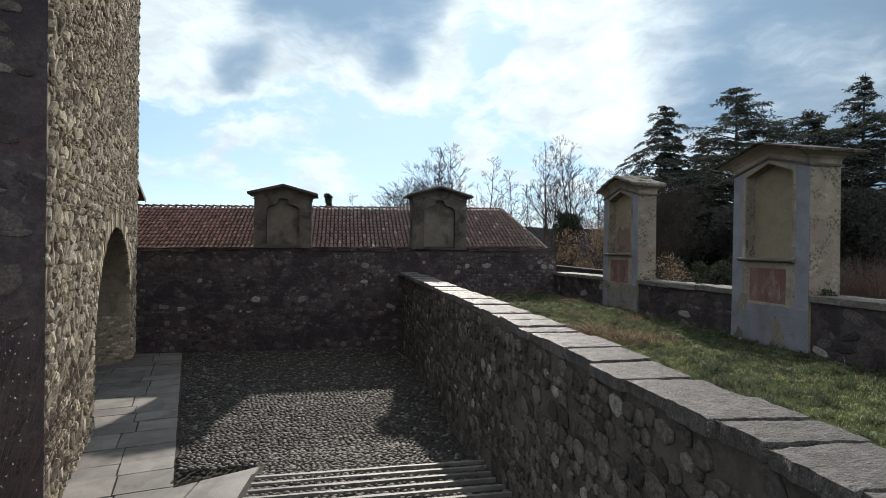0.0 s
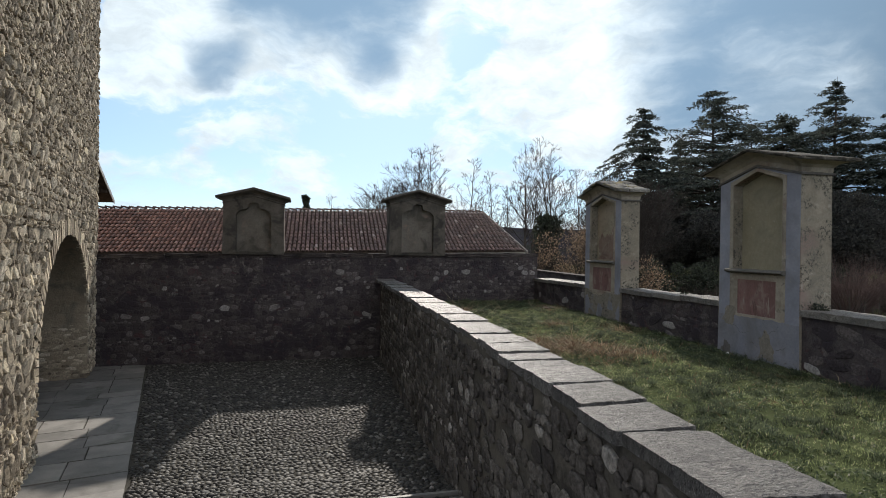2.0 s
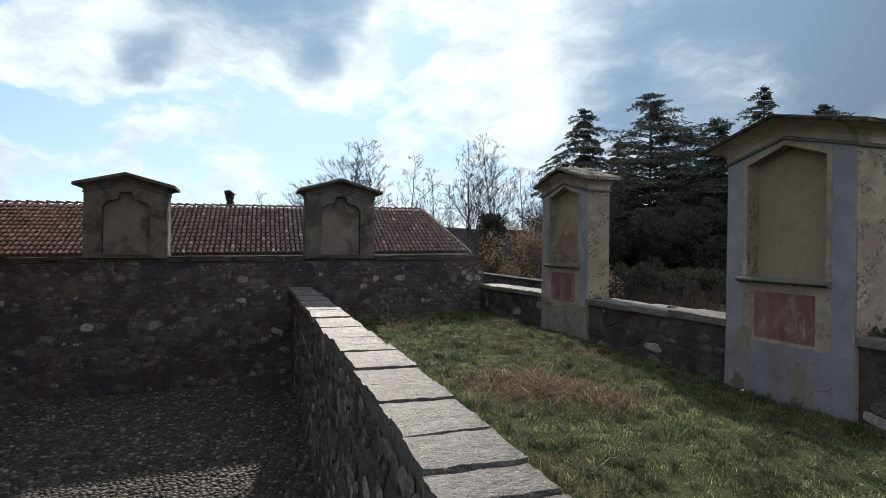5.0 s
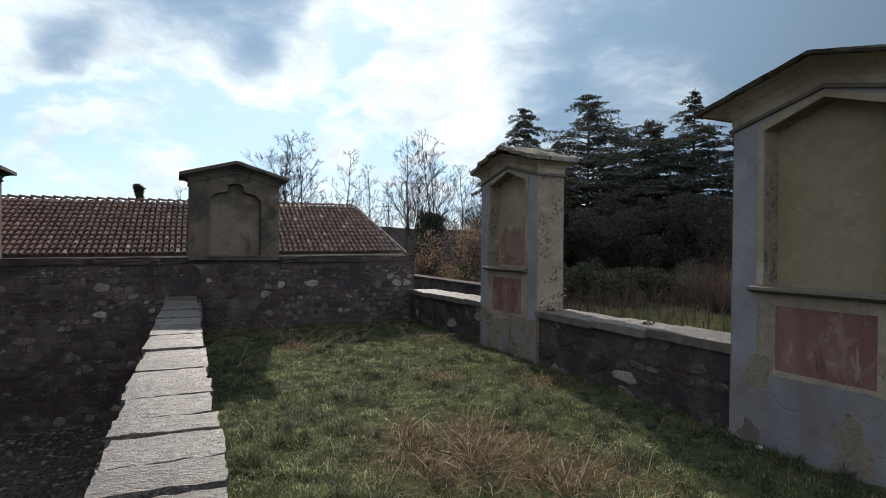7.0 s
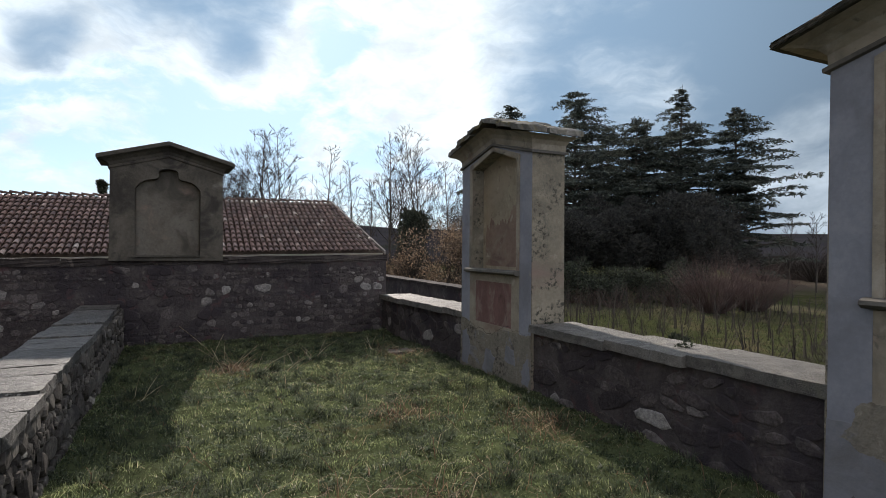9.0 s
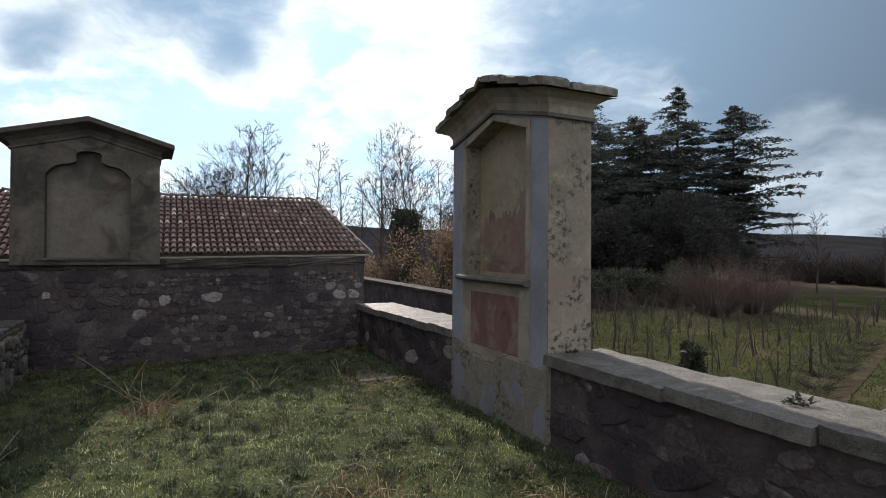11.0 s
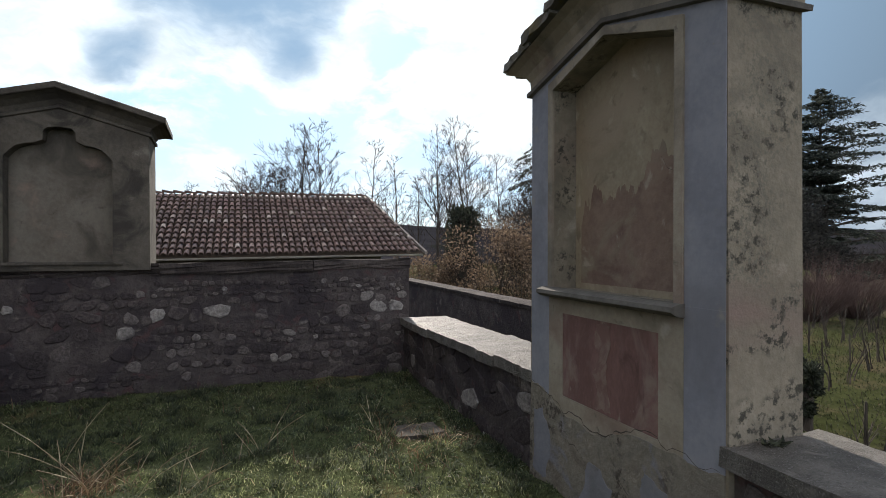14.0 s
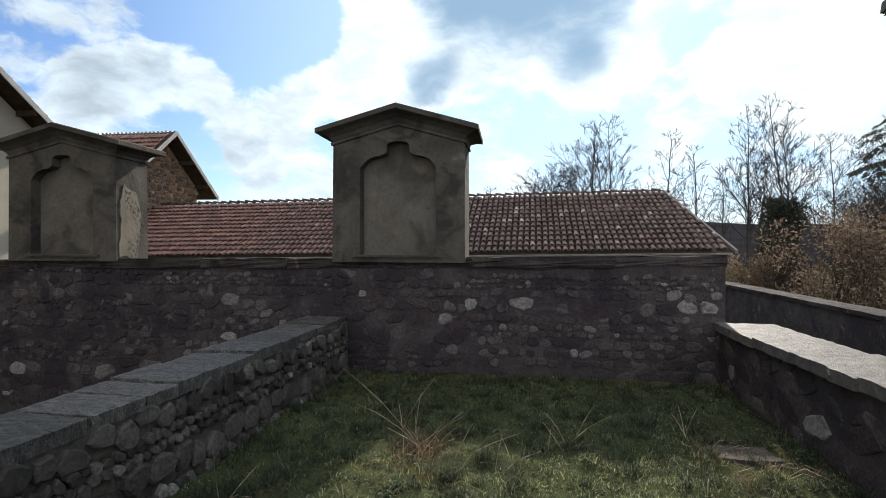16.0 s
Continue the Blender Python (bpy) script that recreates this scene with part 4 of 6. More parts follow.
        crack(s, corners, rng, 0.160 if deep else -0.0135, 0.008 if n == 0 and slabs else 0.005)
    # the sill: a half-round ledge
    bm = bmesh.new()
    prof = [(0.0, 1.605), (-0.05, 1.610), (-0.085, 1.632), (-0.08, 1.655), (-0.04, 1.668), (0.0, 1.672)]
    ends = [[bm.verts.new((x, y, z)) for y, z in prof] for x in (-nw - 0.09, nw + 0.06)]
    for k in range(len(prof)):
        j = (k + 1) % len(prof)
        bm.faces.new((ends[0][k], ends[0][j], ends[1][j], ends[1][k]))
    bm.faces.new(ends[0])
    bm.faces.new(ends[1][::-1])
    part("sill", bm, M["sill"], s, "dark half-round sill")
    # string moulding, cove and roof slab
    bm = bmesh.new()
    loft(bm, [gable_ring(w, d, 0.004, eave - 0.035, rise), gable_ring(w, d, 0.03, eave - 0.028, rise), gable_ring(w, d, 0.032, eave - 0.002, rise), gable_ring(w, d, 0.012, eave + 0.004, rise)])
    part("moulding", bm, M["sill"], s, "thin dark moulding")
    bm = bmesh.new()
    loft(bm, [gable_ring(w, d, 0.008, eave + 0.002, rise), gable_ring(w, d, 0.012, eave + 0.07, rise), gable_ring(w, d, over * 0.26, eave + 0.12, rise), gable_ring(w, d, over * 0.63, eave + 0.165, rise), gable_ring(w, d, over, eave + 0.185, rise)])
    part("cornice", bm, M["cream"], s, "coved cream plaster cornice")
    if not slabs:
        bm = bmesh.new()
        loft(bm, [gable_ring(w, d, 0.215, eave + 0.187, rise), gable_ring(w, d, 0.225, eave + 0.20, rise), gable_ring(w, d, 0.225, eave + 0.228, rise - 0.008), gable_ring(w, d, 0.20, eave + 0.234, rise - 0.010)])
        bmesh.ops.subdivide_edges(bm, edges=bm.edges[:], cuts=7, use_grid_fill=True)
        for v in bm.verts:
            v.co += Vector((rng.uniform(-0.006, 0.006), rng.uniform(-0.006, 0.006), rng.uniform(-0.004, 0.004)))
        part("roof", bm, M["mossy"], s, "dark mossy mortar roof slab")
    else:
        for side in (-1, 1):
            for row in range(3):
                for col in range(3):
                    bm = bmesh.new()
                    x0, x1 = row * (w / 2 + over) / 3, (row + 1) * (w / 2 + over) / 3 + (0.05 if row < 2 else 0.02)
                    y0, y1 = -over - 0.02 + col * (d + 2 * over + 0.04) / 3, -over - 0.02 + (col + 1) * (d + 2 * over + 0.04) / 3 - 0.01
                    rough_slab(bm, x0, y0, x1, y1, 0, 0.060 + rng.uniform(0, 0.02), rng, 0.024, 5, 5, 0.010)
                    slope = rise / (w / 2)
                    lift = eave + 0.200 + (2 - row) * 0.022
                    for v in bm.verts:
                        v.co.z += lift + rise - slope * v.co.x
                        v.co.x *= side
                    part("roof_slab", bm, M["slate"], s, "uneven stone roof slab")
    return s


for cy, w, tag in SHRINES:
    painted_shrine("painted_shrine", "painted plaster shrine with empty niche and %s" % ("uneven stone-slab roof" if tag == "C" else "smooth gabled cornice"), pose(6.85, cy, 0, 0, 0, -90), w, 0.44 if tag == "C" else 0.50, tag == "C", 3 if tag == "C" else 4, M["niche"] if tag == "C" else M["niche_plain"], 0.145 if tag == "C" else 0.19)


def grey_shrine(name, label, m, w, d, eave, rise, seed):
    """A plain grey wall shrine with a niche of stepped and curved head."""
    s = thing(name, label, "shrine", "shrines on the back wall", m=m)
    nw, sh, top = w * 0.29, eave - 0.30, eave + 0.015
    head = [(nw, sh)]
    for k in range(1, 5):
        a = math.pi / 2 * k / 4
        head.append((nw - 0.04 - 0.22 * (1 - math.cos(a)), sh + 0.02 + 0.13 * math.sin(a)))
    head += [(0.145, sh + 0.185), (0.14, top - 0.035), (0.10, top)]
    niche = [(-nw, 1.77), (nw, 1.77)] + head + [(0, top + 0.012)] + [(-x, z) for x, z in head[::-1]]
    bm = bmesh.new()
    shrine_body(bm, w, d, 1.68, eave, rise, niche, 0.15, 0.01)
    part("body", bm, M["grey_plaster"], s)
    bm = bmesh.new()
    plate(bm, [(x * 0.99, z - 0.002) for x, z in niche], 0.149, None, 0.003)
    part("niche_back", bm, M["niche_grey"], s, "pale weathered niche plaster")
    bm = bmesh.new()
    box(bm, -nw - 0.10, -0.035, 1.742, nw + 0.10, 0.0, 1.768)
    part("sill", bm, M["cap"], s, "narrow mortar sill")
    bm = bmesh.new()
    loft(bm, [gable_ring(w, d, 0.004, eave - 0.02, rise), gable_ring(w, d, 0.022, eave - 0.012, rise), gable_ring(w, d, 0.024, eave + 0.018, rise), gable_ring(w, d, 0.006, eave + 0.026, rise)])
    part("moulding", bm, M["grey_plaster"], s)
    bm = bmesh.new()
    loft(bm, [gable_ring(w, d, 0.004, eave + 0.028, rise), gable_ring(w, d, 0.03, eave + 0.08, rise), gable_ring(w, d, 0.09, eave + 0.125, rise), gable_ring(w, d, 0.15, eave + 0.15, rise)])
    part("cornice", bm, M["grey_plaster"], s, "coved grey cornice")
    bm = bmesh.new()
    loft(bm, [gable_ring(w, d, 0.165, eave + 0.152, rise), gable_ring(w, d, 0.175, eave + 0.162, rise), gable_ring(w, d, 0.175, eave + 0.215, rise), gable_ring(w, d, 0.15, eave + 0.225, rise)])
    part("roof", bm, M["cap"], s, "weathered mortar roof slab")
    # paler repair plaster on the flank of one of them
    if seed == 6:
        rng = random.Random(9)
        bm = bmesh.new()
        ring = torn(((0.06, 1.74), (0.40, 1.72), (0.46, 2.20), (0.36, 2.62), (0.14, 2.70), (0.10, 2.24)), rng, 0.12, 3)
        f = [bm.verts.new((w / 2 + 0.016, y, z)) for y, z in ring]
        b = [bm.verts.new((w / 2 - 0.01, y, z)) for y, z in ring]
        bm.faces.new(f)
        for k in range(len(f)):
            j = (k + 1) % len(f)
            bm.faces.new((f[k], b[k], b[j], f[j]))
        part("plaster_patch", bm, M["side"], s, "paler stained plaster patch on the flank")
    # the pier under the shrine stands a little proud of the wall
    bm = bmesh.new()
    box(bm, -w / 2 - 0.004, 0.068, -1.3 if m.translation.x < 2 else 0.2, w / 2 + 0.004, 0.12, 1.677)
    part("pier", bm, M["mortar_dark"], s, "rubble pier below the shrine")
    return s


grey_shrine("grey_shrine", "grey plaster shrine with stained flank and blank arched niche", pose(-1.385, wall_y(-1.385) - 0.08, -0.015, 0, 0, 2.3), 1.56, 0.62, 3.06, 0.20, 6)
grey_shrine("grey_shrine", "grey plaster shrine standing above the lawn's back wall", pose(3.145, wall_y(3.145) - 0.08, 0, 0, 0, 2.3), 1.63, 0.62, 3.135, 0.23, 7)

# a scrap of paper at a shrine's foot
bm = bmesh.new()
rough_slab(bm, 6.70, 8.755, 6.725, 8.79, 0.34, 0.366, random.Random(12), 0.006, 3, 3, 0.005)
tagged(part("paper_scrap", bm, M["paper"]), "crumpled scrap of white paper in the grass", "litter")

# ---- barn and houses ----


def tile_shape(length=0.50, r0=0.092, r1=0.060, sides=6):
    """One barrel tile lying along y, its wide end at y = 0: points and triangles."""
    pts, faces = [], []
    for y, r, lift in ((0, r0, 0.072), (length, r1, 0.0)):
        for k in range(sides + 1):
            a = math.pi * k / sides
            pts.append((-math.cos(a) * r, y, math.sin(a) * r * 0.95 + lift))
    for k in range(sides + 1):
        a = math.pi * k / sides
        pts.append((-math.cos(a) * (r0 - 0.02), 0.002, math.sin(a) * (r0 - 0.022) * 0.95 + 0.070))
    n = sides + 1
    for k in range(sides):
        faces += [(k, k + 1, n + k + 1), (k, n + k + 1, n + k), (k, 2 * n + k, 2 * n + k + 1), (k, 2 * n + k + 1, k + 1)]
    return np.array(pts, float), np.array(faces, int)


def tiled_slope(parent, frame_, width, length, seed, pitch=0.215, row=0.40, near=None, limit=300, keep=None):
    """Rows of barrel tiles over a slope: x along the eave, y up the slope, z outwards."""
    pts, faces = tile_shape()
    rng = random.Random(seed)
    single = raw("tile", pts, faces, M["tile", False], None, True)
    mesh = single.data
    bpy.data.objects.remove(single)
    R, T = np.array(frame_.to_3x3()), np.array(frame_.translation)
    spots = [(pitch * (i + 0.5), row * j) for i in range(int(width / pitch)) for j in range(int(length / row))]
    if keep:
        spots = [p for p in spots if keep(*p)]
    if near:
        spots.sort(key=lambda p: near(*p))
    pv, pf, count = [], [], 0
    for k, (x, y) in enumerate(spots):
        x += rng.uniform(-0.006, 0.006) + 0.008 * math.sin(y * 1.3 + x)
        y += rng.uniform(-0.010, 0.010)
        spin = rng.uniform(-1.5, 1.5)
        if near and k < limit:
            ob = new("tile", mesh)
            ob.parent = parent
            ob.matrix_local = frame_ @ pose(x, y, rng.uniform(0, 0.010), 0.5, 0, spin)
        else:
            m = np.array(pose(x, y, rng.uniform(0, 0.010), 0.5, 0, spin))
            pv.append((pts @ m[:3, :3].T + m[:3, 3]) @ R.T + T)
            pf.append(faces + count)
            count += len(pts)
    if pv:
        tagged(raw("tiles", np.concatenate(pv), np.concatenate(pf), M["tile", True], parent, True), kind="stuff")


def slope_frame(x, y, z, run, rise, back=False):
    """Frame of a roof slope whose eave runs along +x from (x, y, z) and climbs towards +y (or -y)."""
    ang = math.degrees(math.atan2(rise, run))
    return pose(x, y, z, ang, 0, 0) if not back else pose(x, y, z, 0, 0, 180) @ pose(0, 0, 0, ang, 0, 0)


BX0, BX1, BXR, EY, EZ, RY, RZ = -12.8, 11.1, 10.05, 29.2, 1.72, 34.1, 4.14


def make_barn():
    barn = thing("barn", "long low barn with a weathered red barrel-tile roof", "building", m=pose(10.4, 0, 0) @ pose(0, 0, 0, 0, -0.95, 0) @ pose(-10.4, 0, 0))
    bm = bmesh.new()
    box(bm, BX0, EY + 0.5, -3.2, BXR - 0.45, RY + 5.4, EZ - 0.02)
    part("wall", bm, M["grey_plaster"], barn)
    bm = bmesh.new()
    f = [bm.verts.new(p) for p in ((BXR - 0.45, EY + 0.5, EZ - 0.018), (BXR - 0.45, RY + 5.4, EZ - 0.018), (BXR - 0.45, RY, RZ - 0.14))]
    bm.faces.new(f)
    part("gable", bm, M["grey_plaster"], barn)
    ang = math.hypot(RY - EY, RZ - EZ)
    tilt = (RZ - EZ) / (RY - EY)
    for y0, z0, y1, z1 in ((EY, EZ, RY, RZ), (RY + (RY - EY), EZ, RY, RZ)):
        bm = bmesh.new()
        v = [bm.verts.new(p) for p in ((BX0, y0, z0), (BX1, y0, z0), (BXR, y1, z1), (BX0, y1, z1))]
        u = [bm.verts.new(p) for p in ((BX0, y0, z0 - 0.09), (BX1, y0, z0 - 0.09), (BXR, y1, z1 - 0.09), (BX0, y1, z1 - 0.09))]
        bm.faces.new(v)
        bm.faces.new(u[::-1])
        for k in range(4):
            bm.faces.new((v[k], u[k], u[(k + 1) % 4], v[(k + 1) % 4]))
        part("roof_deck", bm, M["wood"], barn)
    # rise of eave and ridge along the barn
    tiled_slope(barn, slope_frame(BX0 + 0.05, EY - 0.08, EZ + 0.006, RY - EY, RZ - EZ), BX1 - BX0 - 0.1, ang, 31, near=lambda x, y: y + 0.12 * abs(x - 19), keep=lambda x, y: x < BX1 - BX0 - 0.15 - (BX1 - BXR) * y / ang)
    rng = random.Random(8)
    x = BX0
    while x < BXR - 0.3:
        pts, faces = tile_shape(0.46, 0.105, 0.09)
        ob = raw("ridge_tile", pts, faces, M["ridge"], barn, True)
        ob.matrix_local = pose(x, RY + rng.uniform(-0.02, 0.02), RZ - 0.02 + rng.uniform(-0.006, 0.006), 0, 0, -90)
        x += 0.40
    # pale verge strip down the gable end and a gutter along the eave
    bm = bmesh.new()
    block(bm, [(BX1 - 0.02, EY - 0.12), (BX1 + 0.06, EY - 0.12), (BXR + 0.06, RY), (BXR - 0.02, RY)], [EZ - 0.06, EZ - 0.06, RZ - 0.05, RZ - 0.05], [EZ + 0.05, EZ + 0.05, RZ + 0.06, RZ + 0.06])
    part("verge", bm, M["verge"], barn, "pale verge strip")
    bm = bmesh.new()
    prof = [(EY - 0.10 - 0.07 * math.cos(a), EZ - 0.035 - 0.07 * math.sin(a)) for a in (math.pi * k / 6 for k in range(7))]
    ends = [[bm.verts.new((x, y, z)) for y, z in prof] for x in (BX0, BX1 - 0.1)]
    for k in range(6):
        bm.faces.new((ends[0][k], ends[1][k], ends[1][k + 1], ends[0][k + 1]))
    bmesh.ops.solidify(bm, geom=bm.faces[:], thickness=0.006)
    part("gutter", bm, M["gutter"], barn, "pale metal gutter")


make_barn()


HOUSES = []


def make_house(label, x, yr, zr, slope, reach_front, reach_back, wall_mat, seed):
    """A gabled house to the west, its gable end facing east and its ridge along x."""
    house = thing("house", label, "house", "houses beyond the wall")
    over = 0.75
    lx = x - 9.0
    tf, tb = (yr - reach_front, zr - slope * reach_front), (yr + reach_back, zr - slope * reach_back)
    yf, yb = tf[0] + 0.55, tb[0] - 0.75
    bm = bmesh.new()
    f = [(yf, -3.2), (yb, -3.2), (yb, zr - slope * (yb - yr) - 0.2), (yr, zr - 0.2), (yf, zr - slope * (yr - yf) - 0.2)]
    a = [bm.verts.new((x - over, y, z)) for y, z in f]
    b = [bm.verts.new((lx, y, z)) for y, z in f]
    bm.faces.new(a)
    bm.faces.new(b[::-1])
    for k in range(5):
        bm.faces.new((a[k], b[k], b[(k + 1) % 5], a[(k + 1) % 5]))
    wall = part("wall", bm, wall_mat, house)
    HOUSES.append((wall, x - over, yf, yb, yr, zr, slope))
    for (ye, ze), back in ((tf, False), (tb, True)):
        bm = bmesh.new()
        v = [bm.verts.new(p) for p in ((lx, ye, ze), (x, ye, ze), (x, yr, zr), (lx, yr, zr))]
        u = [bm.verts.new((p.co.x, p.co.y, p.co.z - 0.10)) for p in v]
        bm.faces.new(v)
        bm.faces.new(u[::-1])
        for k in range(4):
            bm.faces.new((v[k], u[k], u[(k + 1) % 4], v[(k + 1) % 4]))
        part("roof_deck", bm, M["wood"], house, "dark timber roof deck")
        length = math.hypot(yr - ye, zr - ze)
        fr = slope_frame(lx if not back else x, ye, ze + 0.01, abs(yr - ye), zr - ze, back)
        tiled_slope(house, fr, 9.0, length, seed + back)
        # barge board and purlin ends
        bm = bmesh.new()
        block(bm, [(x + 0.004, ye), (x + 0.05, ye), (x + 0.05, yr), (x + 0.004, yr)], [ze - 0.17, ze - 0.17, zr - 0.17, zr - 0.17], [ze + 0.05, ze + 0.05, zr + 0.05, zr + 0.05])
        part("barge_board", bm, M["barge"], house, "pale barge board")
        for k in (0.25, 0.62):
            yy, zz = ye + (yr - ye) * k, ze + (zr - ze) * k
            bm = bmesh.new()
            box(bm, x - over - 0.1, yy - 0.07, zz - 0.30, x - 0.05, yy + 0.07, zz - 0.115)
            part("purlin", bm, M["wood"], house)
    bm = bmesh.new()
    box(bm, x - over - 0.1, yr - 0.08, zr - 0.38, x - 0.05, yr + 0.08, zr - 0.115)
    part("purlin", bm, M["wood"], house)


make_house("rubble and brick house with deep tiled eaves behind the barn", -12.05, 34.1, 7.25, 0.82, 4.6, 3.45, M["house"], 51)
make_house("taller cream rendered house with exposed rafters", -12.15, 22.6, 9.55, 0.70, 4.4, 5.6, M["cream_house"], 61)

# ---- trees ----


def bare_tree(seed, height, spread=0.5, stems=1, first=0.3):
    """Trunks, branches and twigs of a leafless tree of that height: two sets of limbs."""
    rng = random.Random(seed)
    big, fine = Limbs(), Limbs()

    def off(amount):
        return Vector((rng.uniform(-1, 1), rng.uniform(-1, 1), rng.uniform(-0.6, 0.8))) * amount

    def branch(p, d, length, r, level):
        n = max(2, int(length / (0.55, 0.42, 0.34)[level]))
        for k in range(n):
            d = (d + off(0.20) + Vector((0, 0, 0.05 if level == 0 else 0.02))).normalized()
            q = p + d * length / n
            r2 = max(r * (1 - 0.75 / n), 0.011)
            fine.add(p, q, r, r2)
            p, r = q, r2
            if level < 2 and k:
                for _ in range(2 if rng.random() < 0.6 else 1):
                    side = (d * rng.uniform(0.5, 1.0) + off(0.85)).normalized()
                    branch(p, side, max(length * (1 - k / n) * rng.uniform(0.4, 0.8), 0.35), max(r * 0.62, 0.013), level + 1)
        if level < 2:
            for _ in range(2):
                branch(p, (d + off(0.6)).normalized(), length * 0.22 + 0.25, 0.013, 2)

    for s in range(stems):
        h = height * (1 if s == 0 else rng.uniform(0.72, 0.97))
        a = rng.uniform(0, 2 * math.pi)
        lean = Vector((math.cos(a), math.sin(a), 0)) * (0.05 + (0.16 * spread if stems > 1 else 0))
        p, r = Vector((math.cos(a), math.sin(a), 0)) * (0.35 if stems > 1 else 0), height * (0.0125 if stems == 1 else 0.0095)
        n = 16
        for k in range(n):
            f = (k + 1) / n
            q = p + (Vector((0, 0, 1)) + lean + Vector((rng.uniform(-1, 1), rng.uniform(-1, 1), 0)) * 0.07).normalized() * h / n
            r2 = max(r * (0.97 if f < first else 0.86), 0.014)
            big.add(p, q, r, r2, 6)
            p, r = q, r2
            if f > first:
                for _ in range(rng.choice((2, 3, 3, 4))):
                    b = rng.uniform(0, 2 * math.pi)
                    out = Vector((math.cos(b), math.sin(b), 0)) * rng.uniform(0.5, 1.1) * (0.6 + spread)
                    reach = height * (0.13 + 0.36 * spread) * min(1.0, (1.02 - f) * 2.2) ** 0.7 * rng.uniform(0.45, 1.1)
                    branch(p, (Vector((0, 0, rng.uniform(0.6, 1.2))) + out).normalized(), max(reach, 0.5), max(r * 0.5, 0.022), 0)
    k = height / max(v[2] for v in fine.v)
    for L in (big, fine):
        L.v = [(x * k, y * k, z * k) for x, y, z in L.v]
    return big, fine


def plant_bare(name, label, variants, spots, group, wood="bark", twig="twig"):
    first = {}
    for kind, x, y, h, spin in spots:
        v = variants[kind]
        m = pose(x, y, land(x, y) - 0.1, 0, 0, spin)
        if v[0] not in first:
            big, fine = bare_tree(*v)
            t = thing(name, label, "tree", group, m=m)
            tagged(raw("trunk", big.v, big.f, M[wood], t), kind="stuff")
            tagged(raw("crown", fine.v, fine.f, M[twig], t), kind="stuff")
            t.scale = (h / v[1],) * 3
            first[v[0]] = (t, v[1])
        else:
            t, h0 = first[v[0]]
            c = copy_thing(t, m)
            c.scale = (h / h0,) * 3


def spot(az, dist, x0=4.8, y0=10.0):
    return x0 + dist * math.sin(radians(az)), y0 + dist * math.cos(radians(az))


BARE = ((101, 13, 0.62, 1, 0.30), (102, 13, 0.42, 2, 0.34), (103, 13, 0.34, 1, 0.36), (104, 13, 0.36, 3, 0.40), (105, 13, 0.80, 4, 0.15))
rows = []
for kind, az, el, dist, spin in ((4, 2.4, 9.4, 46, 10), (0, 5.6, 12.3, 46, 80), (1, 7.8, 12.5, 47, 200), (2, 12.2, 11.2, 50, 30), (2, 15.5, 9.8, 48, 150), (3, 19.6, 12.2, 54, 260), (1, 23.8, 13.5, 54, 110), (0, 26.2, 9.8, 52, 310), (0, 29.9, 10.6, 58, 70), (4, 33.0, 9.2, 62, 170), (2, -4.0, 6.2, 50, 240), (2, 17.6, 7.6, 62, 120), (4, 28.2, 6.8, 66, 40)):
    rows.append((kind, *spot(az, dist), 1.95 + dist * math.tan(radians(el)) + 2.9, spin))
plant_bare("bare_tree", "tall leafless winter tree with fine twigs behind the barn", BARE, rows, "bare trees behind the barn")
plant_bare("bare_tree", "slender leafless tree at the field's edge", ((111, 8, 0.3, 1, 0.3),), [(0, *spot(59.2, 70), 9.2, 0), (0, *spot(61.3, 74), 9.6, 90), (0, *spot(66, 80), 8.0, 200)], "field trees")


class Leaves:
    """Small flat leaves or needle sprays as triangles."""

    def __init__(self, seed):
        self.r, self.v, self.f = random.Random(seed), [], []

    def add(self, p, d, size, thin=0.5):
        r = self.r
        s = Vector((r.uniform(-1, 1), r.uniform(-1, 1), r.uniform(-1, 1))).cross(d)
        if s.length < 1e-3:
            s = Vector((1, 0, 0))
        s = s.normalized() * size * thin
        k = len(self.v)
        self.v += [tuple(p - s * 0.5), tuple(p + d * size), tuple(p + s * 0.5)]
        self.f.append((k, k + 1, k + 2))


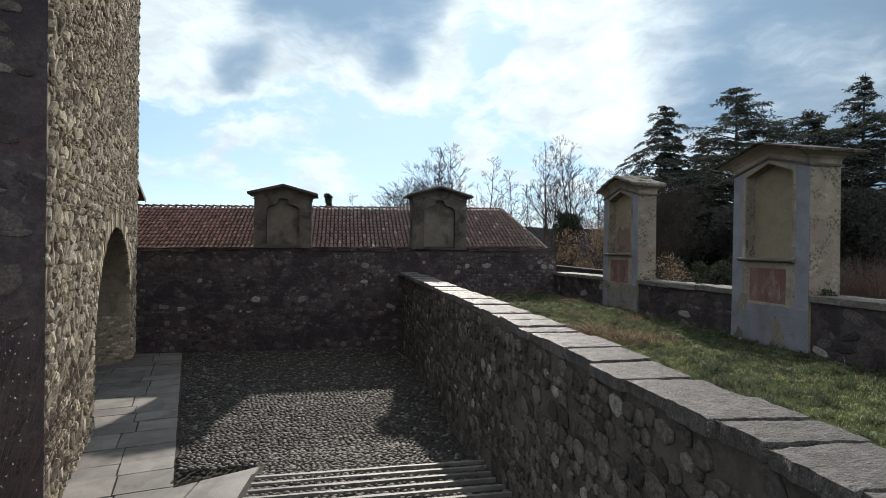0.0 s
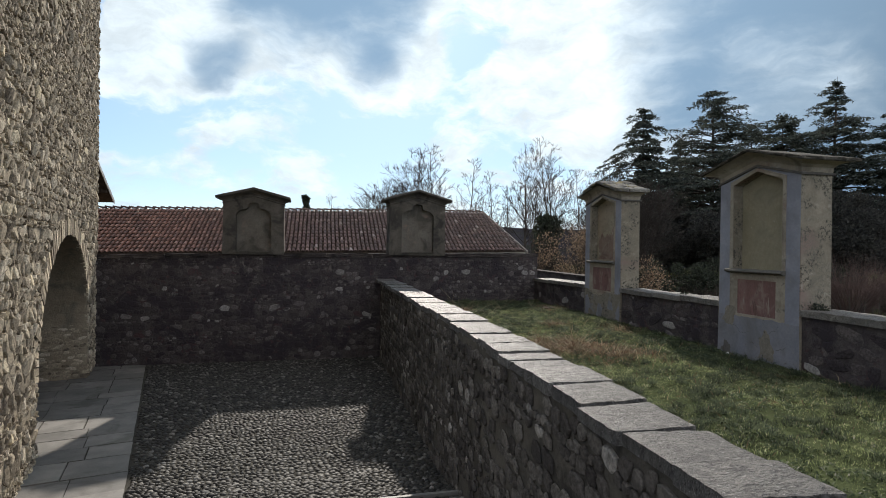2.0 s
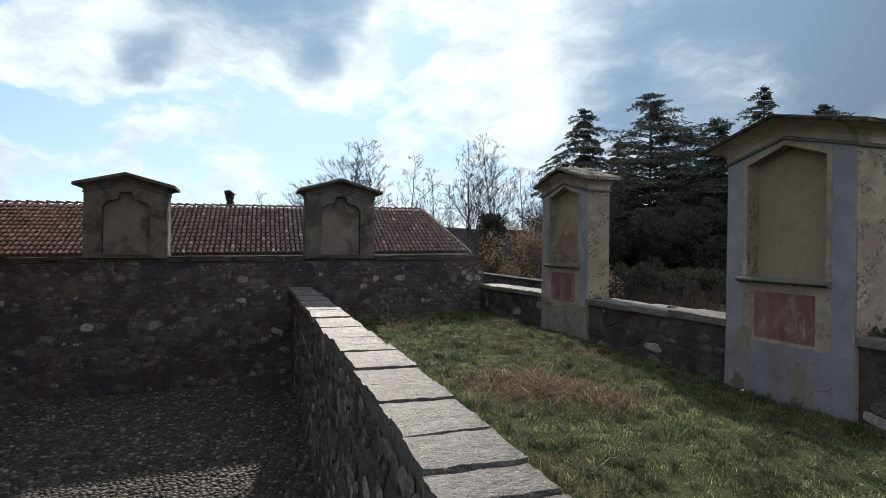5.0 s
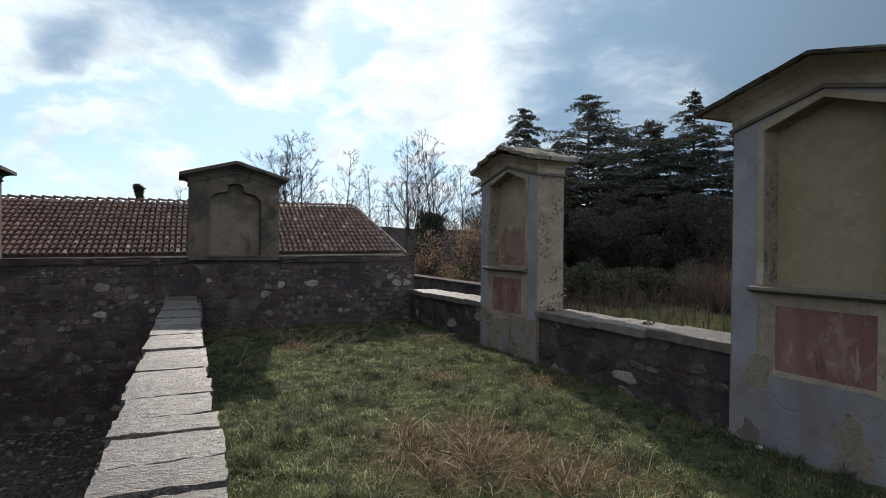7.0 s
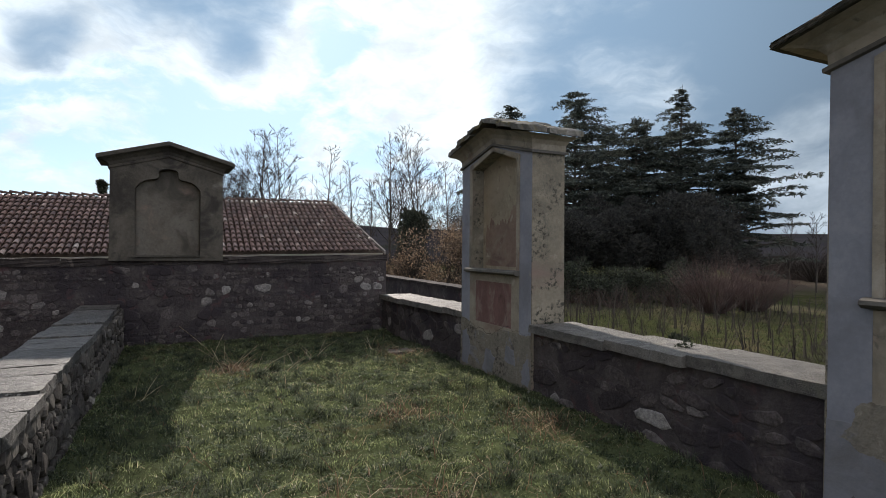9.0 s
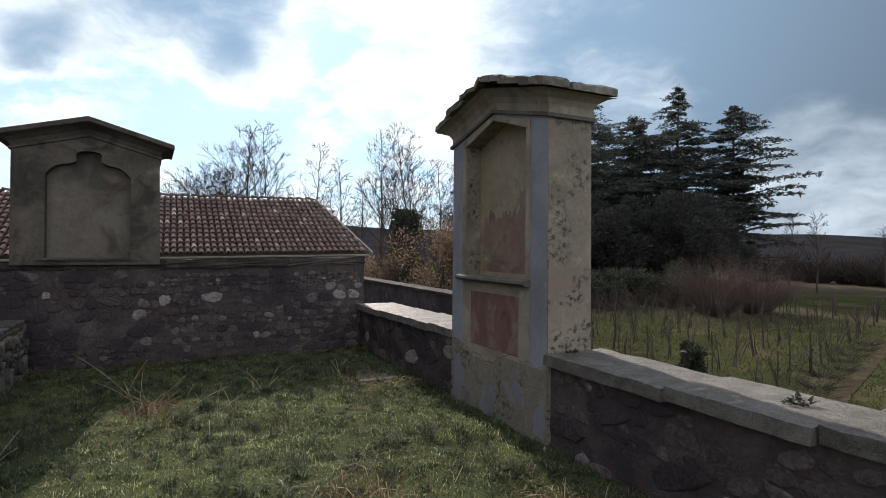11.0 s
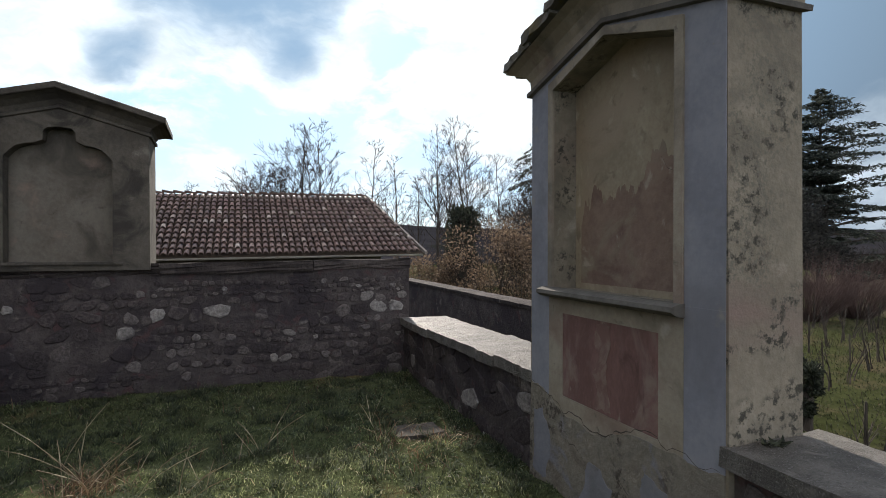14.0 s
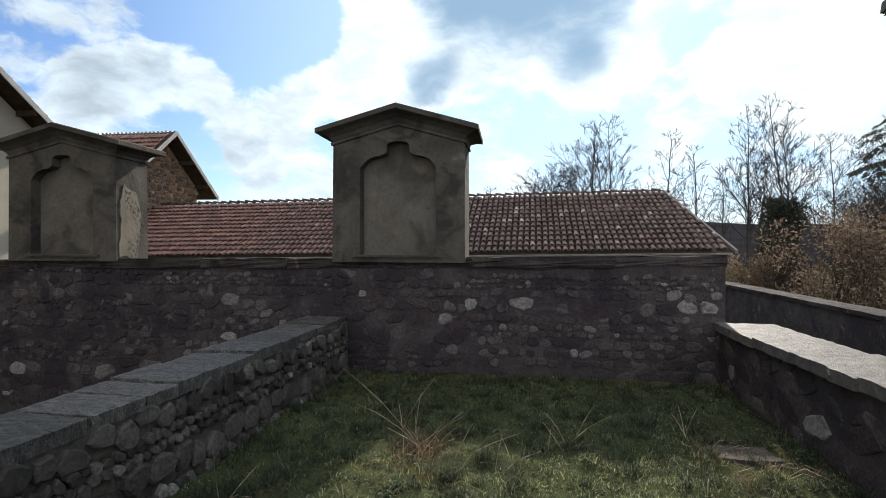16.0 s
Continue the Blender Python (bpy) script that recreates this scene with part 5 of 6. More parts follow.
def cedar(label, x, y, top, seed, width=0.26, first=0.08, droop=0.0, ragged=0.3, blunt=0.8, tier=1.0, right=0.0, group="cedars beyond the parapet"):
    """A cedar: straight trunk, level tiers of limbs, each with flat sprays of needles."""
    rng = random.Random(seed)
    base = land(x, y)
    h = top - base
    t = thing("cedar_tree", label, "tree", group, m=pose(x, y, base - 0.1))
    bm = bmesh.new()
    tube(bm, [(0, 0, 0), (0.05 * rng.uniform(-2, 2), 0, h * 0.35), (0.1 * rng.uniform(-2, 2), 0.1, h * 0.7), (0, 0, h)], [h * 0.020, h * 0.014, h * 0.007, 0.02], 7)
    part("trunk", bm, M["bark"], t)
    limbs, leaves = Limbs(), Leaves(seed)
    z = h * first
    while z < h * 0.985:
        f = z / h
        prof = min(1.0, ((1 - f) * 1.9) ** blunt + 0.01)
        for _ in range(rng.choice((4, 5, 6)) if f < 0.9 else 6):
            a = rng.uniform(0, 2 * math.pi)
            L = h * width * prof * rng.uniform(1 - ragged * 1.6, 1 + ragged * 0.5) * (1 + right * (math.cos(a) * 0.66 - math.sin(a) * 0.75))
            d = Vector((math.cos(a), math.sin(a), rng.uniform(0.10, 0.45) + 0.25 * max(f - 0.7, 0)))
            p = Vector((0, 0, z + rng.uniform(-0.2, 0.2)))
            n = 6
            for k in range(n):
                q = p + d.normalized() * L / n
                limbs.add(p, q, 0.010 * h * (1 - f) * (1 - k / n) + 0.02, 0.010 * h * (1 - f) * (1 - (k + 1) / n) + 0.015)
                d.z -= 0.07 + droop
                if k >= 1:
                    side = Vector((-d.y, d.x, 0)).normalized()
                    reach = L * 0.36 * (1 - 0.6 * k / n) + 0.10
                    for _ in range(int(8 + 40 * prof)):
                        o = side * rng.uniform(-1, 1) * reach + d.normalized() * rng.uniform(-0.2, L / n)
                        c = q + o + Vector((0, 0, rng.uniform(-0.22, 0.10) - abs(o.length) * 0.08))
                        e = (o.normalized() * 0.7 + Vector((rng.uniform(-0.6, 0.6), rng.uniform(-0.6, 0.6), rng.uniform(-0.45 - droop * 3, 0.35)))).normalized()
                        leaves.add(c, e, rng.uniform(0.3, 0.75) * (0.55 + 0.45 * prof), 0.40)
                p = q
        z += h * rng.uniform(0.018, 0.030) * tier
    tagged(raw("limb_work", limbs.v, limbs.f, M["bark"], t), kind="stuff")
    tagged(raw("crown", leaves.v, leaves.f, M["cedar"], t), kind="stuff")
    return t


def cedar_at(az, el, dist, **k):
    x, y = spot(az, dist, 3.35, 7.16)
    cedar("dark evergreen cedar with level tiers of branches", x, y, 1.93 + dist * math.tan(radians(el)), **k)


cedar_at(32.4, 14.7, 92, seed=1, width=0.24, droop=0.08, ragged=0.45, blunt=0.5)
cedar_at(39.0, 15.9, 92, seed=2, width=0.33, droop=0.01, ragged=0.36, blunt=0.66, tier=0.85)
cedar_at(42.3, 12.4, 104, seed=6, width=0.26, blunt=0.8)
cedar_at(45.0, 12.9, 94, seed=3, width=0.32, ragged=0.45, blunt=0.50, tier=0.95)
cedar_at(49.1, 15.6, 96, seed=4, width=0.27, droop=0.02, ragged=0.45, blunt=0.80, tier=0.9, right=-0.15)
cedar_at(53.7, 13.2, 92, seed=5, width=0.27, ragged=0.5, blunt=0.6, tier=1.1, right=0.10)
cedar_at(36.0, 11.4, 108, seed=7, width=0.26)


def leafy(name, label, category, x, y, radius, height, count, size, mat, seed, foot=None, group="", stems=True, lumps=9, wide=0.75):
    """A bush: stems from the ground and clumps of small leaves with an uneven outline."""
    rng = random.Random(seed)
    t = thing(name, label, category, group, m=pose(x, y, (land(x, y) if foot is None else foot) - 0.05))
    lv = Leaves(seed)
    centres = [(Vector((rng.uniform(-wide, wide) * radius, rng.uniform(-wide, wide) * radius, height * rng.uniform(0.25, 0.86))), radius * rng.uniform(0.28, 0.55)) for _ in range(lumps)]
    for k in range(count):
        c, r = centres[k % lumps]
        o = Vector((rng.gauss(0, 1), rng.gauss(0, 1), rng.gauss(0, 1))).normalized() * r * rng.random() ** 0.4
        o.z *= min(1.0, height / radius * 0.6)
        p = c + o
        p.z = max(p.z, 0.02)
        lv.add(p, (o.normalized() + Vector((rng.uniform(-0.8, 0.8), rng.uniform(-0.8, 0.8), rng.uniform(-0.3, 0.8)))).normalized(), size * rng.uniform(0.6, 1.3), 0.6)
    if stems:
        L = Limbs()
        for c, r in centres:
            p = Vector((rng.uniform(-0.2, 0.2) * radius, rng.uniform(-0.2, 0.2) * radius, 0))
            L.add(p, p.lerp(c, 0.55), 0.05, 0.03)
            L.add(p.lerp(c, 0.55), c, 0.03, 0.012)
        tagged(raw("stem_work", L.v, L.f, M["bark"], t), kind="stuff")
    tagged(raw("foliage", lv.v, lv.f, mat, t), kind="stuff")
    return t


def twiggy(name, label, x, y, radius, height, count, seed, mat, foot=None, group="", thick=0.02):
    """A leafless bush of many arching twigs."""
    rng = random.Random(seed)
    t = thing(name, label, "bush", group, m=pose(x, y, (land(x, y) if foot is None else foot) - 0.05))
    L = Limbs()
    for _ in range(count):
        a, s = rng.uniform(0, 2 * math.pi), math.sqrt(rng.random())
        d = Vector((math.cos(a) * s * radius / height, math.sin(a) * s * radius / height, rng.uniform(0.75, 1.1) * (1.05 - 0.42 * s * s)))
        p = Vector((math.cos(a) * s * 0.25 * radius, math.sin(a) * s * 0.25 * radius, 0))
        n, r = 4, thick
        for k in range(n):
            q = p + d * (height / n) + Vector((rng.uniform(-1, 1), rng.uniform(-1, 1), rng.uniform(-0.5, 0.5))) * height * 0.03
            L.add(p, q, r, r * 0.66)
            if k:
                for _ in range(2):
                    e = q + (d.normalized() + Vector((rng.uniform(-1, 1), rng.uniform(-1, 1), rng.uniform(-0.3, 0.6))) * 0.7) * height * rng.uniform(0.08, 0.2)
                    L.add(q, e, r * 0.5, r * 0.2)
            p, r = q, r * 0.66
    tagged(raw("brushwood", L.v, L.f, M[mat], t), kind="stuff")
    return t

# dark evergreen undergrowth below the cedars
rng_u = random.Random(77)
for k in range(18):
    az = 33.6 + k * 1.2 + rng_u.uniform(-0.6, 0.6)
    x, y = spot(az, rng_u.uniform(70, 84))
    leafy("evergreen_shrub", "dense dark evergreen shrub below the cedars", "shrub", x, y, rng_u.uniform(3.6, 5.2), rng_u.uniform(9.0, 14.0), 8000, 0.34, M["scrub"], 200 + k, group="shrubs below the cedars")
for k in range(13):
    az = 32.5 + k * 1.5 + rng_u.uniform(-0.5, 0.5)
    x, y = spot(az, rng_u.uniform(46, 54))
    leafy("evergreen_shrub", "low dark shrub at the foot of the cedars", "shrub", x, y, rng_u.uniform(1.6, 2.4), rng_u.uniform(2.0, 4.0), 2600, 0.20, M["ivy"], 240 + k, group="shrubs below the cedars")
    if k % 3 != 1:
        twiggy("bare_bush", "tangle of thin bare brown twigs", x - 1.5, y - 2.0, rng_u.uniform(1.2, 2.2), rng_u.uniform(1.0, 2.6), 60, 260 + k, "red_twig", group="bare bushes")
# hedge of dry brown leaves and the ivy-clad trunks
for k, (az, dist, r, h) in enumerate(((18.6, 31, 2.0, 4.6), (21.6, 30, 2.0, 5.3), (24.6, 28, 2.2, 6.2), (28.0, 27, 2.3, 6.6), (31.5, 27, 2.3, 6.2))):
    x, y = spot(az, dist)
    leafy("dry_hedge_bush", "hedge bush full of dry orange-brown winter leaves", "bush", x, y, r, h, 3800, 0.13, M["dry_leaf"], 300 + k, group="dry hedge", lumps=14)
    twiggy("bare_bush", "tangle of thin bare brown twigs", x + 0.8, y + 1.2, r, h + 0.7, 90, 330 + k, "twig", group="bare bushes")
x, y = spot(22.0, 42)
leafy("ivy_tree", "short dead trunk wrapped in dark ivy", "tree", x, y, 1.7, 8.7, 14000, 0.24, M["ivy"], 350, lumps=60, wide=0.45)
x, y = 0.4 - 46 * math.sin(radians(2.0)), 0.9 + 46 * math.cos(radians(2.0))
leafy("ivy_tree", "thin trunk wrapped in dark ivy behind the barn", "tree", x, y, 0.42, 10.3, 5200, 0.20, M["ivy"], 351, lumps=55, wide=0.35)
for k, (az, dist, r, h) in enumerate(((53.6, 44, 2.3, 4.2), (57.0, 47, 2.1, 3.6))):
    x, y = spot(az, dist)
    twiggy("bare_bush", "wide leafless bush with purplish-brown twigs", x, y, r * 1.25, h, 300, 400 + k, "red_twig", group="bare bushes", thick=0.028)
rng_u = random.Random(78)
for k in range(26):
    az = 57 + k * 0.75 + rng_u.uniform(-0.3, 0.3)
    x, y = spot(az, rng_u.uniform(96, 118))
    twiggy("far_thicket", "far leafless thicket at the edge of the field", x, y, rng_u.uniform(3, 5), rng_u.uniform(3, 5.5), 110, 430 + k, "twig", group="far thickets", thick=0.06)

# ---- vineyard and track ----
ROW_DIR = Vector((0.94, 0.34, 0)).normalized()
ROW_SIDE = Vector((-ROW_DIR.y, ROW_DIR.x, 0))


def make_track():
    for k, off in enumerate((-0.9, -2.3)):
        pts, quads = [], []
        for i in range(60):
            p = Vector((16.0, 17.1, 0)) + ROW_DIR * (i * 1.3 - 8.3) + ROW_SIDE * (off + 0.1 * noise.noise((i * 0.4, k, 0)))
            for s in (-0.27, 0.27):
                q = p + ROW_SIDE * (s + 0.06 * noise.noise((i * 1.7, s, k)))
                pts.append((q.x, q.y, land(q.x, q.y) + 0.012))
        quads = [(2 * i, 2 * i + 2, 2 * i + 3, 2 * i + 1) for i in range(59)]
        tagged(raw("track", pts, quads, M["track"], None), "worn earth wheel rut along the vineyard", "track", kind="structure")


make_track()


def make_vine(seed):
    rng = random.Random(seed)
    t = thing("vine", "pruned bare vine tied to a wooden post", "vine", "vineyard rows")
    bm = bmesh.new()
    tube(bm, [(0, 0, 0), (0.02, 0, 0.9), (rng.uniform(-0.06, 0.06), rng.uniform(-0.05, 0.05), 1.75)], [0.030, 0.028, 0.024], 6)
    part("post", bm, M["bark"], t, "weathered wooden post")
    L = Limbs()
    for _ in range(3):
        p, r = Vector((rng.uniform(-0.7, 0.7), rng.uniform(-0.1, 0.1), 0)), 0.035
        d = Vector((rng.uniform(-0.2, 0.2), 0, 1))
        for k in range(5):
            q = p + d.normalized() * 0.26
            L.add(p, q, r, r * 0.8)
            p, r = q, r * 0.8
            d += Vector((rng.uniform(-0.4, 0.4), rng.uniform(-0.25, 0.25), 0))
            if k > 1:
                L.add(p, p + Vector((rng.uniform(-0.9, 0.9), rng.uniform(-0.2, 0.2), rng.uniform(0.0, 0.5))), r * 0.6, 0.008)
                L.add(p, p + Vector((rng.uniform(-0.4, 0.4), rng.uniform(-0.3, 0.3), rng.uniform(0.2, 0.7))), r * 0.5, 0.006)
    tagged(raw("vine_stock", L.v, L.f, M["twig"], t), kind="stuff")
    return t


rng_v = random.Random(90)
stock = [make_vine(k) for k in range(4)]
used = 0
for r in range(8):
    for c in range(15):
        p = Vector((16.0, 17.1, 0)) + ROW_DIR * (1.0 + c * 2.5 + rng_v.uniform(-0.3, 0.3)) + ROW_SIDE * (0.6 + r * 2.6 + rng_v.uniform(-0.15, 0.15))
        m = pose(p.x, p.y, land(p.x, p.y) - 0.03, rng_v.uniform(-7, 7), rng_v.uniform(-9, 9), 20 + rng_v.uniform(-20, 20))
        if used < 4:
            stock[used].matrix_basis = m
        else:
            copy_thing(stock[used % 4], m)
        used += 1

# wires strung along the rows
for r in range(8):
    L = Limbs()
    for level in (0.75, 1.25, 1.6):
        for c in range(15):
            ends = []
            for k in (c, c + 1):
                p = Vector((16.0, 17.1, 0)) + ROW_DIR * (1.0 + k * 2.5) + ROW_SIDE * (0.6 + r * 2.6)
                ends.append(Vector((p.x, p.y, land(p.x, p.y) + level)))
            L.add(ends[0], ends[1], 0.0016, 0.0016)
    tagged(raw("vineyard_wire", L.v, L.f, M["twig"]), "thin dark wires strung along a vine row", "wire", "vineyard wires")

# a low rough bank of brambles along the first row
for k in range(11):
    p = Vector((16.0, 17.1, 0)) + ROW_DIR * (0.5 + k * 2.1) + ROW_SIDE * (-0.15 + 0.12 * (k % 3))
    twiggy("bramble", "low dark bramble along the vineyard track", p.x, p.y, 1.0, 0.45 + 0.08 * (k % 2), 70, 900 + k, "twig", group="brambles", thick=0.012)

# the ivy-grown pollard by the track
x, y = 18.9, 20.75
pollard = leafy("pollard_stump", "short pollard stump overgrown with dark ivy", "stump", x, y, 0.46, 2.0, 5200, 0.12, M["ivy"], 500, lumps=16, stems=False)
bm = bmesh.new()
tube(bm, [(0, 0, 0), (0.03, 0, 0.8), (0, 0.02, 1.65)], [0.24, 0.22, 0.28], 9)
part("trunk", bm, M["bark"], pollard)

# small weeds rooted in the parapet
for k, (x, y, z, r, h, n) in enumerate(((7.08, 7.50, par_top(7.5), 0.13, 0.16, 260), (7.05, 12.16, par_top(12.1), 0.08, 0.07, 120), (7.12, 10.4, par_top(10.4), 0.07, 0.08, 90))):
    leafy("weed", "small dark weed rooted in the top of the parapet", "plant", x, y, r, h, n, 0.035, M["ivy"], 800 + k, foot=z, group="weeds", stems=False, lumps=5)

# ---- grass ----


def blades(name, label, area, count, lo, hi, width, mat, seed, lean=0.6, where=None, parent=None, ground=GRASS_Z, clump=0):
    """Blades of grass as one mesh: each a bent strip of two triangles and a tip."""
    rs = np.random.RandomState(seed)
    x0, y0, x1, y1 = area
    px, py = rs.uniform(x0, x1, count), rs.uniform(y0, y1, count)
    if where is not None:
        ok = np.array([where(a, b) for a, b in zip(px, py)]) > rs.uniform(0, 1, count)
        px, py = px[ok], py[ok]
    out = None
    if clump:
        # each root becomes a tuft whose blades lean outwards
        ox, oy = rs.normal(0, 0.030, (2, len(px) * clump))
        size = np.repeat(rs.uniform(0.5, 1.25, len(px)), clump)
        px, py = np.repeat(px, clump) + ox * size, np.repeat(py, clump) + oy * size
        out = np.arctan2(oy, ox) + rs.uniform(-0.7, 0.7, len(px))
    n = len(px)
    pz = np.full(n, ground - 0.03) if not callable(ground) else np.array([ground(a, b) for a, b in zip(px, py)])
    h = rs.uniform(lo, hi, n) * rs.choice([0.6, 1.0, 1.0, 1.25], n) * np.array([0.85 + 1.1 * noise.noise((q * 5.5, r * 5.5, 1.3)) for q, r in zip(px, py)]).clip(0.35, 1.8)
    a, t = rs.uniform(0, 2 * np.pi, n) if out is None else out, rs.uniform(0.1, lean, n)
    dx, dy = np.cos(a) * t, np.sin(a) * t
    b = rs.uniform(0, 2 * np.pi, n)
    sx, sy = np.cos(b) * width / 2, np.sin(b) * width / 2
    v = np.empty((n, 5, 3), np.float32)
    v[:, 0] = np.stack([px - sx, py - sy, pz], 1)
    v[:, 1] = np.stack([px + sx, py + sy, pz], 1)
    mx, my, mz = px + dx * h * 0.35, py + dy * h * 0.35, pz + h * 0.62
    v[:, 2] = np.stack([mx + sx * 0.8, my + sy * 0.8, mz], 1)
    v[:, 3] = np.stack([mx - sx * 0.8, my - sy * 0.8, mz], 1)
    v[:, 4] = np.stack([px + dx * h, py + dy * h, pz + h * (1 - 0.25 * t)], 1)
    k = (np.arange(n) * 5)[:, None]
    f = np.concatenate([k + np.array([[0, 1, 2]]), k + np.array([[0, 2, 3]]), k + np.array([[3, 2, 4]])])
    ob = raw(name, v.reshape(-1, 3), f, mat, parent)
    return tagged(ob, label, "grass", kind="stuff")


def patch_noise(x, y, scale, seed=0):
    return noise.noise((x * scale, y * scale, seed * 3.7))


def dryness(x, y):
    """Dry straw lies in a worn patch in the middle of the lawn and in a few tufts."""
    d = 0.0
    for cx, cy, r, k in DRY:
        d = max(d, k * math.exp(-((x - cx) ** 2 + (y - cy) ** 2) / (r * r)))
    return d


DRY = ((4.5, 9.6, 0.62, 1.0), (4.85, 8.9, 0.45, 0.8), (4.1, 10.1, 0.4, 0.6), (3.95, 14.6, 0.22, 0.8), (6.3, 11.2, 0.3, 0.4), (5.3, 12.0, 0.3, 0.35), (3.3, 7.2, 0.4, 0.3), (6.2, 14.6, 0.3, 0.3))


def bare_spot(x, y):
    """Where the turf is thin and low leaves take over."""
    return min(max(0.5 + 1.6 * patch_noise(x, y, 0.9, 8) + 0.6 * patch_noise(x, y, 3.1, 4), 0), 1)


blades("grass", "short green winter grass on the terrace", (2.5, 0.5, 6.9, 17.15), 330000, 0.014, 0.040, 0.0055, M["grass"], 1, 1.9, lambda x, y: 0.85 - 0.8 * dryness(x, y) - 0.45 * bare_spot(x, y) + 0.7 * patch_noise(x, y, 7.0, 6), ground=lawn_z)
blades("grass_tufts", "coarse darker tufts of grass in the lawn", (2.5, 2.0, 6.9, 17.1), 3600, 0.045, 0.10, 0.0050, M["tuft"], 2, 1.5, lambda x, y: (0.55 if patch_noise(x, y, 1.3, 5) > 0.0 else 0.16) * (1 - dryness(x, y)), ground=lawn_z, clump=46)
blades("low_leaves", "flat rosettes and clover between the grass", (2.5, 2.0, 6.9, 17.1), 9000, 0.012, 0.030, 0.0150, M["clover"], 6, 2.6, lambda x, y: 0.12 + 0.88 * bare_spot(x, y) * (1 - dryness(x, y)), ground=lambda x, y: lawn_z(x, y) + 0.006, clump=9)
blades("dry_grass", "flattened dead straw in the lawn", (2.6, 5.0, 6.8, 16.8), 120000, 0.05, 0.17, 0.006, M["straw"], 3, 3.2, lambda x, y: dryness(x, y) * 0.95 + 0.008, ground=lawn_z)
blades("field_grass", "rough grass on the bank beyond the parapet", (7.4, 3.0, 46, 46), 120000, 0.05, 0.16, 0.035, M["field_grass"], 4, 1.2, lambda x, y: 0.05 if any(abs((x - 16.0) * -ROW_DIR.y + (y - 17.1) * ROW_DIR.x - o) < 0.3 for o in (-0.9, -2.3)) else 1.0, ground=lambda x, y: land(x, y) - 0.02)


def stalks(x, y, count, height, seed):
    rng = random.Random(seed)
    t = thing("dry_stalks", "tall dry grass stalks leaning over the lawn", "dry grass", "dry stalks", "stuff", pose(x, y, GRASS_Z - 0.02))
    L = Limbs()
    for _ in range(count):
        a = rng.uniform(0, 2 * math.pi)
        d = Vector((math.cos(a) * rng.uniform(0.1, 1.6), math.sin(a) * rng.uniform(0.1, 1.6), 1)).normalized()
        p, h = Vector((rng.uniform(-0.12, 0.12), rng.uniform(-0.12, 0.12), 0)), height * rng.uniform(0.4, 1.1)
        for k in range(4):
            q = p + d * h / 4
            L.add(p, q, 0.0038, 0.0028)
            p = q
            d = (d + Vector((math.cos(a), math.sin(a), -0.4)) * rng.uniform(0, 0.22)).normalized()
    raw("stalk", L.v, L.f, M["stalk"], t)


for k, (x, y, n, h) in enumerate(((3.95, 14.6, 18, 0.46), (3.8, 14.9, 4, 0.95), (5.05, 14.9, 5, 0.5), (4.2, 14.5, 4, 0.7), (4.6, 14.3, 6, 0.4), (3.0, 13.6, 4, 0.6), (4.4, 9.3, 26, 0.4), (4.8, 8.7, 14, 0.3), (3.6, 9.0, 8, 0.35), (5.9, 15.3, 4, 0.35))):
    stalks(x, y, n, h, 600 + k)

bm = bmesh.new()
rough_slab(bm, 6.12, 14.78, 6.50, 15.05, 0.30, 0.385, random.Random(3), 0.02, 3, 3, 0.008)
tagged(part("loose_slab", bm, M["cap"]), "flat grey stone lying in the grass", "stone")

# ---- shrub beside the tower ----
twiggy("berry_shrub", "reddish leafless shrub with pale buds against the tower", -2.65, 5.75, 0.85, 2.8, 130, 700, "red_twig", floor_z(FLOOR_Y), thick=0.0065)
shrub = bpy.data.objects["berry_shrub"]
rng_b = random.Random(701)
lv = Leaves(702)
for _ in range(520):
    a, s = rng_b.uniform(0, 2 * math.pi), math.sqrt(rng_b.random())
    lv.add(Vector((math.cos(a) * s * 0.6, math.sin(a) * s * 0.6, rng_b.uniform(0.3, 2.3))), Vector((rng_b.uniform(-0.6, 0.6), rng_b.uniform(-0.6, 0.6), 1)), 0.017, 0.9)
tagged(raw("buds", lv.v, lv.f, M["berry"], shrub), kind="stuff")

# ---- paving ----


def slab_line(y):
    """Right edge of the granite path beside the tower."""
    return -1.64 - 0.2705 * (y - 8.09)


STRIP_Y, STRIP_GAP = 7.45, 0.26


